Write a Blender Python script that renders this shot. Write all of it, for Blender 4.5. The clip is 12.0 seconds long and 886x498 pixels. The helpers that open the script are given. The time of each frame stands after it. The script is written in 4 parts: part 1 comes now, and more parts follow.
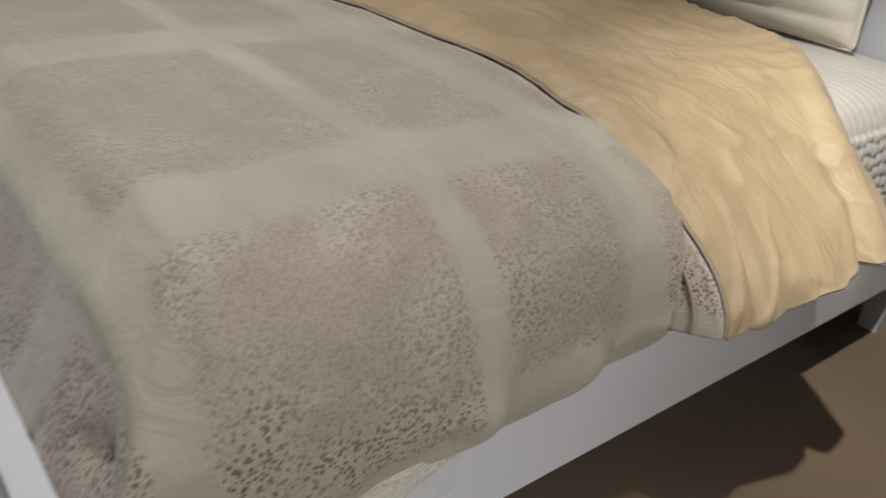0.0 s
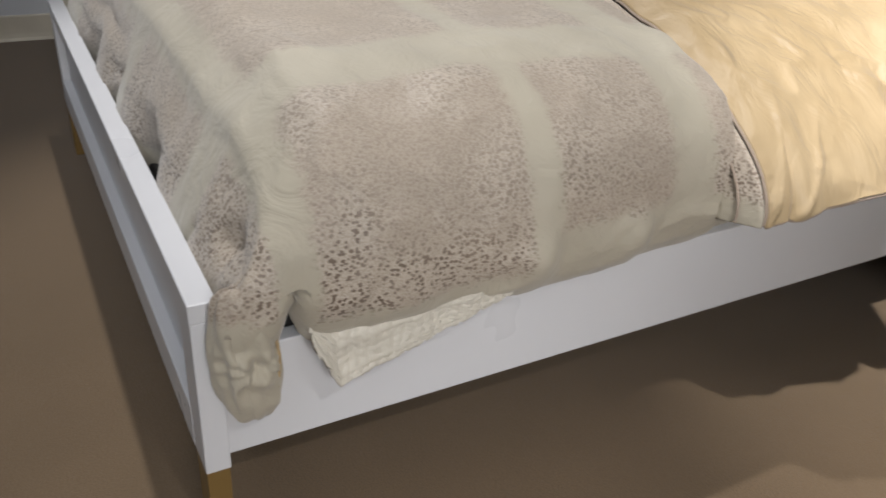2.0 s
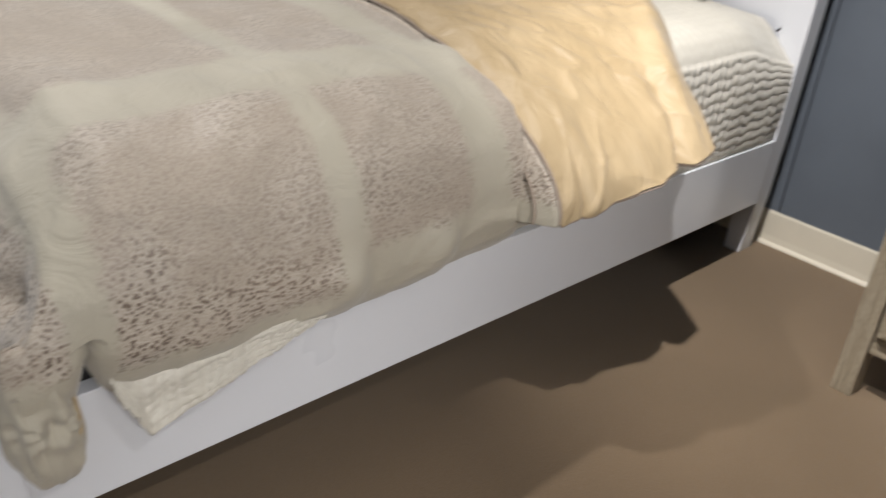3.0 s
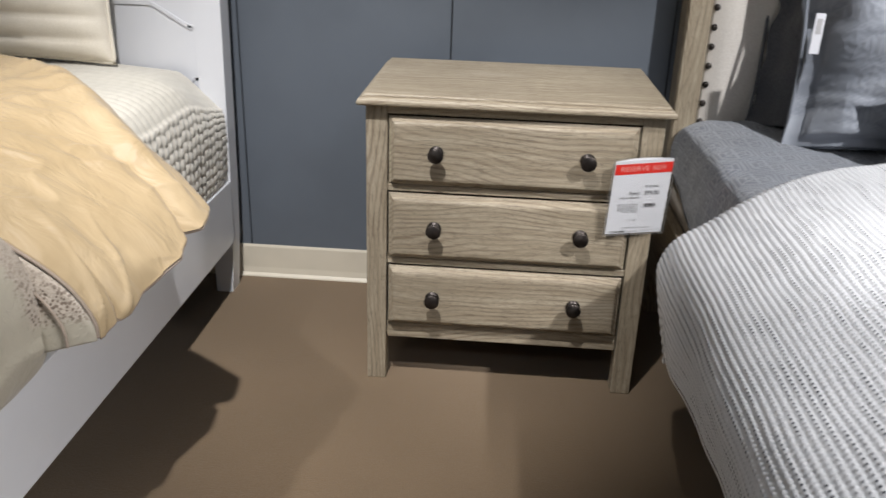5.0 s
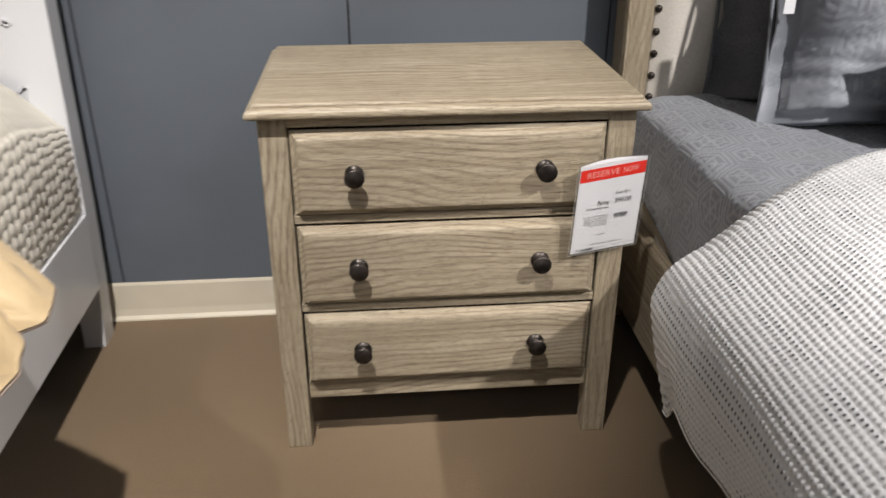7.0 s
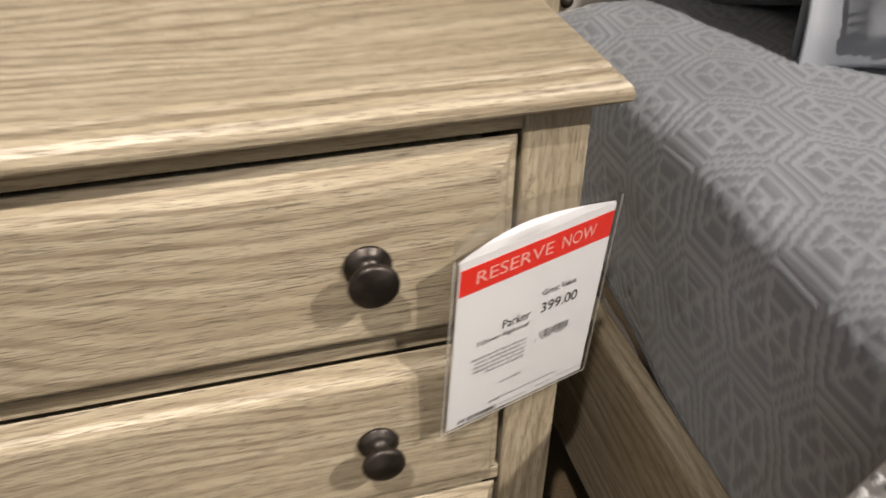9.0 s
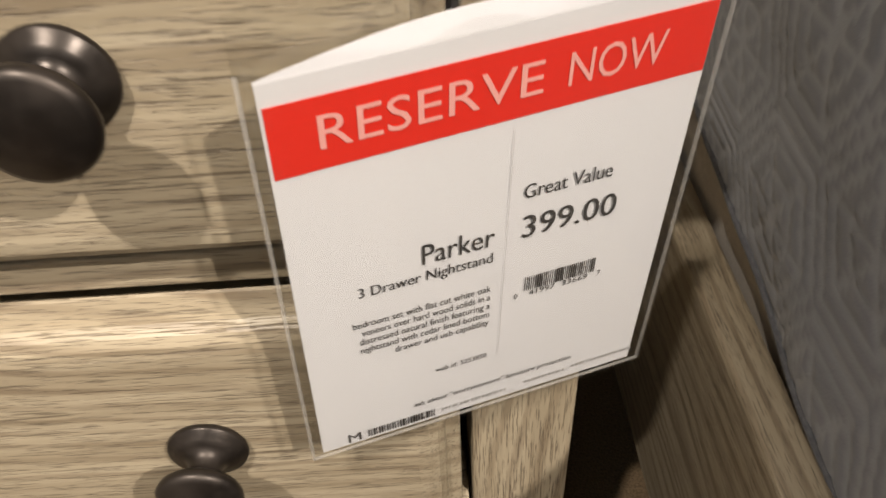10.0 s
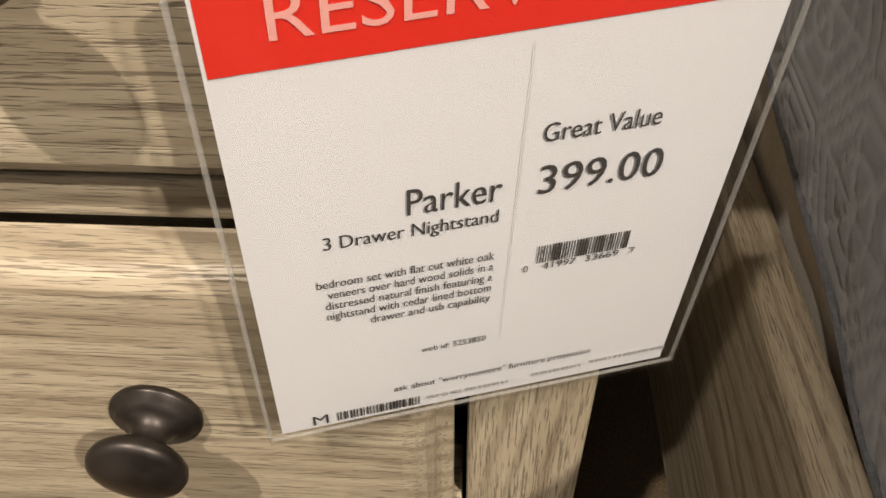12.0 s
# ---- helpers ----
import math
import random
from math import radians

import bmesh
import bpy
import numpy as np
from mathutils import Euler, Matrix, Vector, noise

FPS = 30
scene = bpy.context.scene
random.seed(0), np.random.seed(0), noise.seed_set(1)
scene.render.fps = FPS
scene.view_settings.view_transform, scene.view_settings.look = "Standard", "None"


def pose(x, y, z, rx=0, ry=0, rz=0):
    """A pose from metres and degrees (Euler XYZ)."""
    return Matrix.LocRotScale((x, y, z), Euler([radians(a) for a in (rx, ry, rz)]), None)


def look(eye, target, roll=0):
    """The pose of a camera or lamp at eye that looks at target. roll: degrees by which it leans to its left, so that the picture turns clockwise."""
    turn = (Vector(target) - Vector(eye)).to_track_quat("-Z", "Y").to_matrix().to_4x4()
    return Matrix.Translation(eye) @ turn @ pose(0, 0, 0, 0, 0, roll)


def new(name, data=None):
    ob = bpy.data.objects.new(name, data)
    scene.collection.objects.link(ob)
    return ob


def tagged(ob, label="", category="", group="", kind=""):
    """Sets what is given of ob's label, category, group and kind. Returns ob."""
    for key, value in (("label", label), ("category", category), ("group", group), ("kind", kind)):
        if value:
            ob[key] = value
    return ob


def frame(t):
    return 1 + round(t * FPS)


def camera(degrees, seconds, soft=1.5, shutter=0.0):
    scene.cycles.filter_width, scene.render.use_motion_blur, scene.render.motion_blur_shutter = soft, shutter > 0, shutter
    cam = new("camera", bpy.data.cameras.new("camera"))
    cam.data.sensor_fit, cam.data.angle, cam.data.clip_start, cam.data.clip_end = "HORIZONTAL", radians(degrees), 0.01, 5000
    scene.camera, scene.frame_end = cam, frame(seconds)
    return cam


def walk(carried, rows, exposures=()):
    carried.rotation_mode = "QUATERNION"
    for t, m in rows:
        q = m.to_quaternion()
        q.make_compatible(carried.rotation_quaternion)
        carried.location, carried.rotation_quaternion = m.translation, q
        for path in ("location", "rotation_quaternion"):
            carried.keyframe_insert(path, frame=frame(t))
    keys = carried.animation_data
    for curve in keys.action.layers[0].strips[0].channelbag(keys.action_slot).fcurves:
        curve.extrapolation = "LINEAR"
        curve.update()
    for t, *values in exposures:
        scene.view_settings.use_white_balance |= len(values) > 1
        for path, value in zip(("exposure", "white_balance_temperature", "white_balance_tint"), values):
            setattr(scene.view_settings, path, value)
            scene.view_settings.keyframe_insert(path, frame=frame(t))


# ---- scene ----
cam = camera(57.2, 12.0, 1.5, 0.4)
PATH = [
    (0, (0.190, -1.655, 1.103), (-1.171, -0.513, 0.185), 4.7),
    (0.5, (0.346, -1.731, 1.1), (-1.192, -0.789, 0.234), 3.6),
    (1, (0.411, -1.751, 1.077), (-1.157, -0.891, 0.181), 3.9),
    (1.5, (0.44, -1.767, 1.069), (-1.111, -0.938, 0.116), 4.3),
    (2, (0.465, -1.741, 1.075), (-1.033, -0.869, 0.077), 4.0),
    (2.5, (0.486, -1.71, 1.077), (-0.923, -0.687, 0.092), 4.1),
    (3, (0.486, -1.707, 1.087), (-0.796, -0.494, 0.147), 4.6),
    (3.1, (0.471, -1.694, 1.055), (-0.769, -0.418, 0.143), 5.2),
    (3.5, (0.433, -1.705, 1.107), (-0.551, -0.192, 0.244), 4.9),
    (3.7, (0.394, -1.708, 1.121), (-0.441, -0.098, 0.279), 4.7),
    (5.3, (0.287, -1.769, 1.117), (0.241, 0.07, 0.332), 1.5),
    (5.5, (0.277, -1.766, 1.116), (0.26, 0.07, 0.323), 1.4),
    (6, (0.256, -1.728, 1.111), (0.276, 0.096, 0.292), 1.3),
    (6.5, (0.21, -1.557, 1.114), (0.243, 0.249, 0.255), 0.9),
    (7, (0.198, -1.35, 1.109), (0.356, 0.438, 0.228), -0.0),
    (7.5, (0.144, -1.099, 1.085), (0.562, 0.606, 0.126), -0.1),
    (7.7, (0.133, -1.004, 1.081), (0.622, 0.66, 0.084), -0.3),
    (9.3, (0.509, -0.350, 0.869), (0.896, 1.161, -0.384), 0.6),
    (9.5, (0.547, -0.293, 0.814), (0.854, 1.193, -0.489), 0.3),
    (9.7, (0.572, -0.260, 0.765), (0.768, 1.218, -0.568), -0.4),
    (10, (0.597, -0.221, 0.718), (0.633, 1.248, -0.639), -2.7),
    (10.5, (0.614, -0.192, 0.686), (0.573, 1.259, -0.689), -2.1),
    (11, (0.613, -0.186, 0.675), (0.557, 1.257, -0.709), -0.8),
    (11.5, (0.614, -0.187, 0.676), (0.539, 1.256, -0.707), -0.9),
    (12, (0.613, -0.185, 0.673), (0.532, 1.253, -0.715), -0.5),
]
walk(cam, [(t, look(e, g, r)) for t, e, g, r in PATH], [(0, -0.45, 6200, 11), (0.6, -0.15, 6200, 11), (1.5, 0.05, 6150, 11), (3.7, 0.05, 6150, 11), (5.5, 0.0, 6000, 11), (6.5, 0.05, 6150, 11), (7.5, 0.16, 6700, 12), (9.3, 0.20, 6950, 12), (10.5, 0.24, 7300, 13), (12, 0.25, 7300, 13)])

# ---- light ----
world = bpy.data.worlds.new("showroom_air")
scene.world = world
world.use_nodes = True
world.node_tree.nodes["Background"].inputs[0].default_value = (0.9, 0.93, 1.0, 1)
world.node_tree.nodes["Background"].inputs[1].default_value = 0.02


def spot(eye, target, watts, cone=75, size=0.035, blend=0.6, color=(1.0, 0.955, 0.90)):
    lamp = bpy.data.lights.new("spot_or_fill", "SPOT")
    lamp.energy, lamp.spot_size, lamp.spot_blend = watts, radians(cone), blend
    lamp.shadow_soft_size, lamp.color = size, color
    ob = new("spot_or_fill", lamp)
    ob.matrix_world = look(eye, target)
    return ob


# Unseen area lamp below the ceiling, added for ambient fill.
def fill_panel(x, y, watts, color=(0.94, 0.97, 1.0)):
    lamp = bpy.data.lights.new("ceiling_fill", "AREA")
    lamp.shape, lamp.size, lamp.size_y, lamp.energy, lamp.color = "RECTANGLE", 1.2, 0.6, watts, color
    ob = new("ceiling_fill", lamp)
    ob.location = (x, y, 2.97)
    return ob


spot((-0.07, -1.25, 2.93), (-0.15, 0.40, 0.05), 470, 43, 0.035, 0.95)
spot((2.25, -1.85, 2.93), (1.3, 0.0, 0.62), 500, 35, 0.04, 0.6)
# Extra unseen spot added to brighten the throw's foot end.
spot((1.9, -1.3, 2.93), (0.95, -1.3, 0.55), 300, 46, 0.05, 0.8)
spot((-1.4, -1.25, 2.93), (-1.2, -1.0, 0.7), 175, 58)
# Broad soft fill added from the right to lift the white bed's side.
spot((4.2, -1.9, 2.6), (-0.6, -0.95, 0.40), 1050, 28, 0.80, 1.0)
fill_panel(-0.8, -3.6, 13)
fill_panel(1.8, -3.6, 13)
fill_panel(-2.6, -2.6, 6)

# ---- materials ----


class Nodes:
    """A short hand for shader nodes."""

    def __init__(self, name):
        self.mat = bpy.data.materials.new(name)
        self.mat.use_nodes = True
        self.tree = self.mat.node_tree
        self.bsdf = self.tree.nodes["Principled BSDF"]
        self.coords = self.tree.nodes.new("ShaderNodeTexCoord").outputs["Object"]

    def put(self, socket, value):
        if isinstance(value, bpy.types.NodeSocket):
            self.tree.links.new(value, socket)
        elif value is not None:
            socket.default_value = (*value, 1) if isinstance(value, tuple) and len(value) == 3 and socket.type == "RGBA" else value

    def math(self, op, a, b=None, c=None):
        n = self.tree.nodes.new("ShaderNodeMath")
        n.operation = op
        for i, v in enumerate((a, b, c)):
            self.put(n.inputs[i], v)
        return n.outputs[0]

    def mapped(self, scale, vec=None, shift=(0, 0, 0), turn=(0, 0, 0)):
        n = self.tree.nodes.new("ShaderNodeMapping")
        self.put(n.inputs[0], vec or self.coords)
        n.inputs[1].default_value, n.inputs[2].default_value, n.inputs[3].default_value = shift, turn, scale
        return n.outputs[0]

    def noise(self, vec, scale, detail=3, rough=0.5, warp=0.0):
        n = self.tree.nodes.new("ShaderNodeTexNoise")
        self.put(n.inputs["Vector"], vec)
        n.inputs["Scale"].default_value, n.inputs["Detail"].default_value = scale, detail
        n.inputs["Roughness"].default_value, n.inputs["Distortion"].default_value = rough, warp
        return n.outputs[0]

    def cells(self, vec, scale, feature="F1"):
        n = self.tree.nodes.new("ShaderNodeTexVoronoi")
        n.feature = feature
        self.put(n.inputs["Vector"], vec)
        n.inputs["Scale"].default_value = scale
        return n.outputs["Distance"]

    def wave(self, vec, scale, warp=3.0, detail=2.0, dscale=1.0, direction="Z"):
        n = self.tree.nodes.new("ShaderNodeTexWave")
        n.bands_direction = direction
        self.put(n.inputs["Vector"], vec)
        n.inputs["Scale"].default_value, n.inputs["Distortion"].default_value = scale, warp
        n.inputs["Detail"].default_value, n.inputs["Detail Scale"].default_value = detail, dscale
        return n.outputs[1]

    def step(self, value, lo, hi, out_lo=0.0, out_hi=1.0):
        n = self.tree.nodes.new("ShaderNodeMapRange")
        n.interpolation_type = "SMOOTHSTEP"
        for i, v in enumerate((value, lo, hi, out_lo, out_hi)):
            self.put(n.inputs[i], v)
        return n.outputs[0]

    def mix(self, fac, a, b):
        n = self.tree.nodes.new("ShaderNodeMix")
        n.data_type = "RGBA"
        self.put(n.inputs[0], fac)
        self.put(n.inputs[6], a)
        self.put(n.inputs[7], b)
        return n.outputs[2]

    def xyz(self, vec=None):
        n = self.tree.nodes.new("ShaderNodeSeparateXYZ")
        self.put(n.inputs[0], vec or self.coords)
        return n.outputs

    def attribute(self, name):
        n = self.tree.nodes.new("ShaderNodeAttribute")
        n.attribute_name = name
        return n.outputs["Fac"]

    def rand(self):
        return self.tree.nodes.new("ShaderNodeObjectInfo").outputs["Random"]

    def bump(self, height, strength=0.3, distance=0.002, before=None):
        n = self.tree.nodes.new("ShaderNodeBump")
        n.inputs["Strength"].default_value, n.inputs["Distance"].default_value = strength, distance
        self.put(n.inputs["Height"], height)
        if before:
            self.put(n.inputs["Normal"], before)
        return n.outputs[0]

    def done(self, color, rough=0.6, normal=None, metal=0.0, sheen=0.0, spec=0.5):
        self.put(self.bsdf.inputs["Base Color"], color)
        self.put(self.bsdf.inputs["Roughness"], rough)
        self.put(self.bsdf.inputs["Metallic"], metal)
        self.put(self.bsdf.inputs["Specular IOR Level"], spec)
        self.bsdf.inputs["Sheen Weight"].default_value = sheen
        if normal:
            self.put(self.bsdf.inputs["Normal"], normal)
        return self.mat


def carpet_material():
    n = Nodes("brown_carpet")
    fine = n.noise(n.mapped((1, 1, 1)), 420, 2)
    ribs = n.noise(n.mapped((60, 240, 60)), 1.0, 2)
    broad = n.noise(n.coords, 2.2, 4)
    c = n.mix(n.step(fine, 0.3, 0.7), (0.118, 0.081, 0.046), (0.200, 0.139, 0.082))
    c = n.mix(n.step(broad, 0.35, 0.7, 0, 0.35), c, (0.112, 0.079, 0.045))
    h = n.math("ADD", fine, n.math("MULTIPLY", ribs, 0.6))
    return n.done(c, 0.95, n.bump(h, 0.6, 0.003), sheen=0.2, spec=0.15)


def paint_material(name, color, rough=0.5, dirt=0.06, relief=0.05):
    n = Nodes(name)
    broad = n.noise(n.coords, 3.0, 4)
    fine = n.noise(n.coords, 160, 2)
    dark = tuple(v * (1 - dirt * 2.5) for v in color)
    c = n.mix(n.step(broad, 0.35, 0.75), color, dark)
    return n.done(c, n.step(broad, 0.2, 0.8, rough - 0.06, rough + 0.08), n.bump(fine, relief, 0.001))


def oak_material(name, along, warm=1.0):
    """Weathered oak: cathedral figure, fine dark pores and pale wear along one axis."""
    n = Nodes(name)
    shift = n.math("MULTIPLY", n.rand(), 7.0)
    v = n.tree.nodes.new("ShaderNodeVectorMath")
    v.operation = "ADD"
    n.put(v.inputs[0], n.coords)
    comb = n.tree.nodes.new("ShaderNodeCombineXYZ")
    for i in range(3):
        n.put(comb.inputs[i], shift)
    n.put(v.inputs[1], comb.outputs[0])
    vec = v.outputs[0]

    def s(long, cross):
        return n.mapped(tuple(long if a == along else cross for a in "xyz"), vec)

    xyz = n.xyz(vec)
    across = [xyz[i] for i, k in enumerate("xyz") if k != along]
    ramp = n.math("MULTIPLY", n.math("ADD", across[0], across[1]), 150.0)
    warp = n.noise(s(1.9, 5.2), 1.0, 2, 0.45, 0.3)
    ripple = n.noise(s(13, 26), 1.0, 2)
    phase = n.math("ADD", ramp, n.math("ADD", n.math("MULTIPLY", warp, 22.0), n.math("MULTIPLY", ripple, 0.8)))
    figure = n.math("MULTIPLY", n.math("ADD", n.math("SINE", n.math("MULTIPLY", phase, 3.14159)), 1.0), 0.5)
    figure = n.step(figure, 0.50, 0.97)
    figure = n.math("MULTIPLY", figure, n.step(n.noise(s(16, 210), 1.0, 2, 0.6), 0.36, 0.60, 0.42, 1.0))
    streak = n.noise(s(5, 75), 1.0, 3, 0.6)
    pores = n.noise(s(70, 1700), 1.0, 2, 0.6)
    cracks = n.noise(s(24, 760), 1.0, 3, 0.65)
    broad = n.noise(s(2, 7), 1.0, 3)
    c = n.mix(n.step(streak, 0.3, 0.72), (0.315 * warm, 0.260 * warm, 0.180), (0.425 * warm, 0.362 * warm, 0.262))
    c = n.mix(n.math("MULTIPLY", figure, n.step(broad, 0.36, 0.62, 0.30, 0.76)), c, (0.170 * warm, 0.125 * warm, 0.080))
    c = n.mix(n.step(pores, 0.56, 0.66, 0, 0.75), c, (0.115, 0.088, 0.062))
    c = n.mix(n.step(cracks, 0.585, 0.65, 0, 0.6), c, (0.085, 0.062, 0.042))
    c = n.mix(n.step(broad, 0.55, 0.8, 0, 0.3), c, (0.52 * warm, 0.46 * warm, 0.37))
    h = n.math("SUBTRACT", n.math("MULTIPLY", streak, 0.4), n.math("MAXIMUM", n.step(pores, 0.56, 0.66), n.step(cracks, 0.58, 0.65)))
    return n.done(c, n.step(pores, 0.4, 0.75, 0.42, 0.62), n.bump(h, 0.5, 0.0008), spec=0.45)


def fabric_material(name, color, second, weave=900, rough=0.9, sheen=0.25, relief=0.25, folds=0.0):
    n = Nodes(name)
    threads = n.math("MULTIPLY", n.noise(n.mapped((weave, weave * 0.25, weave)), 1.0, 2), 1.0)
    cross = n.noise(n.mapped((weave * 0.25, weave, weave * 0.4)), 1.0, 2)
    broad = n.noise(n.coords, 5.0, 4)
    w = n.math("ADD", threads, cross)
    c = n.mix(n.step(w, 0.75, 1.3), color, second)
    c = n.mix(n.step(broad, 0.4, 0.75, 0, 0.35), c, second)
    nrm = n.bump(w, relief, 0.0008)
    if folds:
        nrm = n.bump(n.noise(n.coords, 16, 3, 0.5, 0.8), folds, 0.012, nrm)
    return n.done(c, rough, nrm, sheen=sheen, spec=0.25)


def duvet_material():
    """Cream jacquard with speckled taupe blocks."""
    n = Nodes("speckled_jacquard")
    x, y, z = n.xyz()
    wob = n.noise(n.coords, 55, 2)
    soft = n.math("MULTIPLY", n.math("SUBTRACT", wob, 0.5), 0.035)
    yy, xx, zz = n.math("ADD", y, soft), n.math("ADD", x, soft), n.math("ADD", z, soft)

    def band(v, lo, hi, e=0.012):
        return n.math("MULTIPLY", n.step(v, lo - e, lo + e), n.step(v, hi + e, hi - e))

    rows = band(yy, -1.425, -1.085)
    for lo, hi in ((-1.03, -0.795), (-0.705, -0.2)):
        rows = n.math("MAXIMUM", rows, band(yy, lo, hi))
    cols = n.math("MULTIPLY", n.step(xx, -0.585, -0.56), n.step(n.math("SUBTRACT", zz, n.step(yy, -1.06, -1.04, 0.0, 0.060)), 0.410, 0.440))
    for lo, hi in ((-1.2, -0.7), (-1.83, -1.34)):
        cols = n.math("MAXIMUM", cols, band(xx, lo, hi))
    top = n.math("MULTIPLY", rows, cols)
    foot = n.math("MULTIPLY", n.step(yy, -1.475, -1.49), band(zz, 0.45, 0.64))
    gaps = n.math("MAXIMUM", band(xx, -0.62, -0.30), n.math("MAXIMUM", band(xx, -1.16, -0.74), band(xx, -1.8, -1.3)))
    block = n.math("MAXIMUM", top, n.math("MULTIPLY", foot, gaps))
    shift = n.noise(n.coords, 150, 2)
    flecks = n.math("SUBTRACT", n.math("ADD", 0.50, n.math("MULTIPLY", shift, 0.70)), n.cells(n.mapped((165, 118, 165)), 1.0))
    fine = n.step(n.noise(n.mapped((330, 230, 330)), 1.0, 2, 0.55, 0.6), 0.47, 0.57)
    dense = n.noise(n.coords, 9, 3)
    low = n.math("MULTIPLY", n.noise(n.coords, 3, 2), 0.06)
    thresh = n.math("SUBTRACT", 0.66, n.math("ADD", low, n.math("MULTIPLY", dense, 0.34)))
    speck = n.step(n.math("SUBTRACT", flecks, thresh), -0.04, 0.07)
    tone = n.noise(n.coords, 4, 3)
    cream = n.mix(n.step(tone, 0.35, 0.7), (0.43, 0.390, 0.305), (0.49, 0.448, 0.355))
    base = n.mix(n.step(dense, 0.35, 0.65), (0.430, 0.368, 0.296), (0.500, 0.438, 0.360))
    base = n.mix(n.math("MULTIPLY", fine, 0.42), base, (0.27, 0.215, 0.165))
    spotc = n.mix(n.step(tone, 0.4, 0.65), (0.135, 0.097, 0.070), (0.21, 0.158, 0.118))
    c = n.mix(block, cream, n.mix(n.math("MULTIPLY", speck, n.math("MULTIPLY", n.step(dense, 0.40, 0.60, 0.45, 0.95), n.step(n.math("ADD", z, n.math("MULTIPLY", tone, 0.14)), 0.53, 0.72, 1.0, 0.42))), base, spotc))
    silk = n.noise(n.mapped((260, 900, 500)), 1.0, 2)
    h = n.math("ADD", n.math("MULTIPLY", silk, 0.5), n.math("MULTIPLY", n.math("MULTIPLY", speck, block), 0.7))
    nrm = n.bump(h, 0.25, 0.001)
    nrm = n.bump(n.noise(n.coords, 13, 4, 0.6, 0.8), 0.55, 0.012, nrm)
    return n.done(c, n.math("SUBTRACT", 0.66, n.math("MULTIPLY", block, 0.12)), nrm, sheen=0.25, spec=0.35)


def satin_material():
    n = Nodes("gold_satin")
    silk = n.noise(n.mapped((120, 900, 700)), 1.0, 2)
    tone = n.noise(n.coords, 6, 3)
    c = n.mix(n.step(tone, 0.35, 0.7), (0.385, 0.284, 0.156), (0.455, 0.344, 0.200))
    nrm = n.bump(silk, 0.12, 0.0006)
    nrm = n.bump(n.noise(n.mapped((9, 16, 6)), 1.0, 3, 0.5, 0.9), 0.75, 0.014, nrm)
    nrm = n.bump(n.noise(n.mapped((11, 32, 5)), 1.0, 3, 0.5, 0.5), 0.3, 0.008, nrm)
    return n.done(c, 0.48, nrm, sheen=0.15, spec=0.32)


def weave_material(name, color, raised, rough=0.8):
    """Jacquard whose raised figure, or quilting whose groove shade, is carried by the mesh's relief."""
    n = Nodes(name)
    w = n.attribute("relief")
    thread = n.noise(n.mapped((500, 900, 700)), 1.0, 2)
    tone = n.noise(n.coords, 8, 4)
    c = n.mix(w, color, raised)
    c = n.mix(n.step(tone, 0.4, 0.75, 0, 0.3), c, tuple(v * 0.75 for v in color))
    return n.done(c, n.step(w, 0, 1, rough, rough - 0.22), n.bump(thread, 0.3, 0.0008), sheen=0.3, spec=0.3)


def waffle_material():
    n = Nodes("waffle_knit")
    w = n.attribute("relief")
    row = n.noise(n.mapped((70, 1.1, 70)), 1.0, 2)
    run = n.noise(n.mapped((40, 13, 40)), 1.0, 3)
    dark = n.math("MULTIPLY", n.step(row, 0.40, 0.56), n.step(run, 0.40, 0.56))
    # Recesses tinted near-black: their shade is put into the colour, uneven along rows.
    pit_shade = n.math("MULTIPLY", n.step(w, 0.50, 0.16), n.math("ADD", 0.20, n.math("MULTIPLY", dark, 0.80)))
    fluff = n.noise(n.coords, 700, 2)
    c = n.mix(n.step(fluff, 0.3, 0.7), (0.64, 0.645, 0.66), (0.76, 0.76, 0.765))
    c = n.mix(pit_shade, c, (0.055, 0.06, 0.07))
    return n.done(c, 0.92, n.bump(fluff, 0.5, 0.0015), sheen=0.3, spec=0.2)


def metal_material(name, color, rough=0.4):
    n = Nodes(name)
    tone = n.noise(n.coords, 60, 3)
    c = n.mix(n.step(tone, 0.35, 0.7), color, tuple(v * 1.9 for v in color))
    return n.done(c, n.step(tone, 0.3, 0.7, rough - 0.06, rough + 0.14), metal=0.75)


def film_material():
    """Thin clear vinyl."""
    n = Nodes("clear_vinyl")
    clear = n.tree.nodes.new("ShaderNodeBsdfTransparent")
    clear.inputs[0].default_value = (0.975, 0.975, 0.97, 1)
    gloss = n.tree.nodes.new("ShaderNodeBsdfGlossy")
    gloss.inputs["Roughness"].default_value = 0.12
    facing = n.tree.nodes.new("ShaderNodeLayerWeight").outputs["Facing"]
    amount = n.math("ADD", 0.035, n.math("MULTIPLY", n.math("POWER", facing, 3.0), 0.40))
    n.put(gloss.inputs["Normal"], n.bump(n.noise(n.coords, 40, 3), 0.15, 0.004))
    mix = n.tree.nodes.new("ShaderNodeMixShader")
    n.put(mix.inputs[0], amount)
    n.put(mix.inputs[1], clear.outputs[0])
    n.put(mix.inputs[2], gloss.outputs[0])
    n.put(n.tree.nodes["Material Output"].inputs[0], mix.outputs[0])
    return n.mat


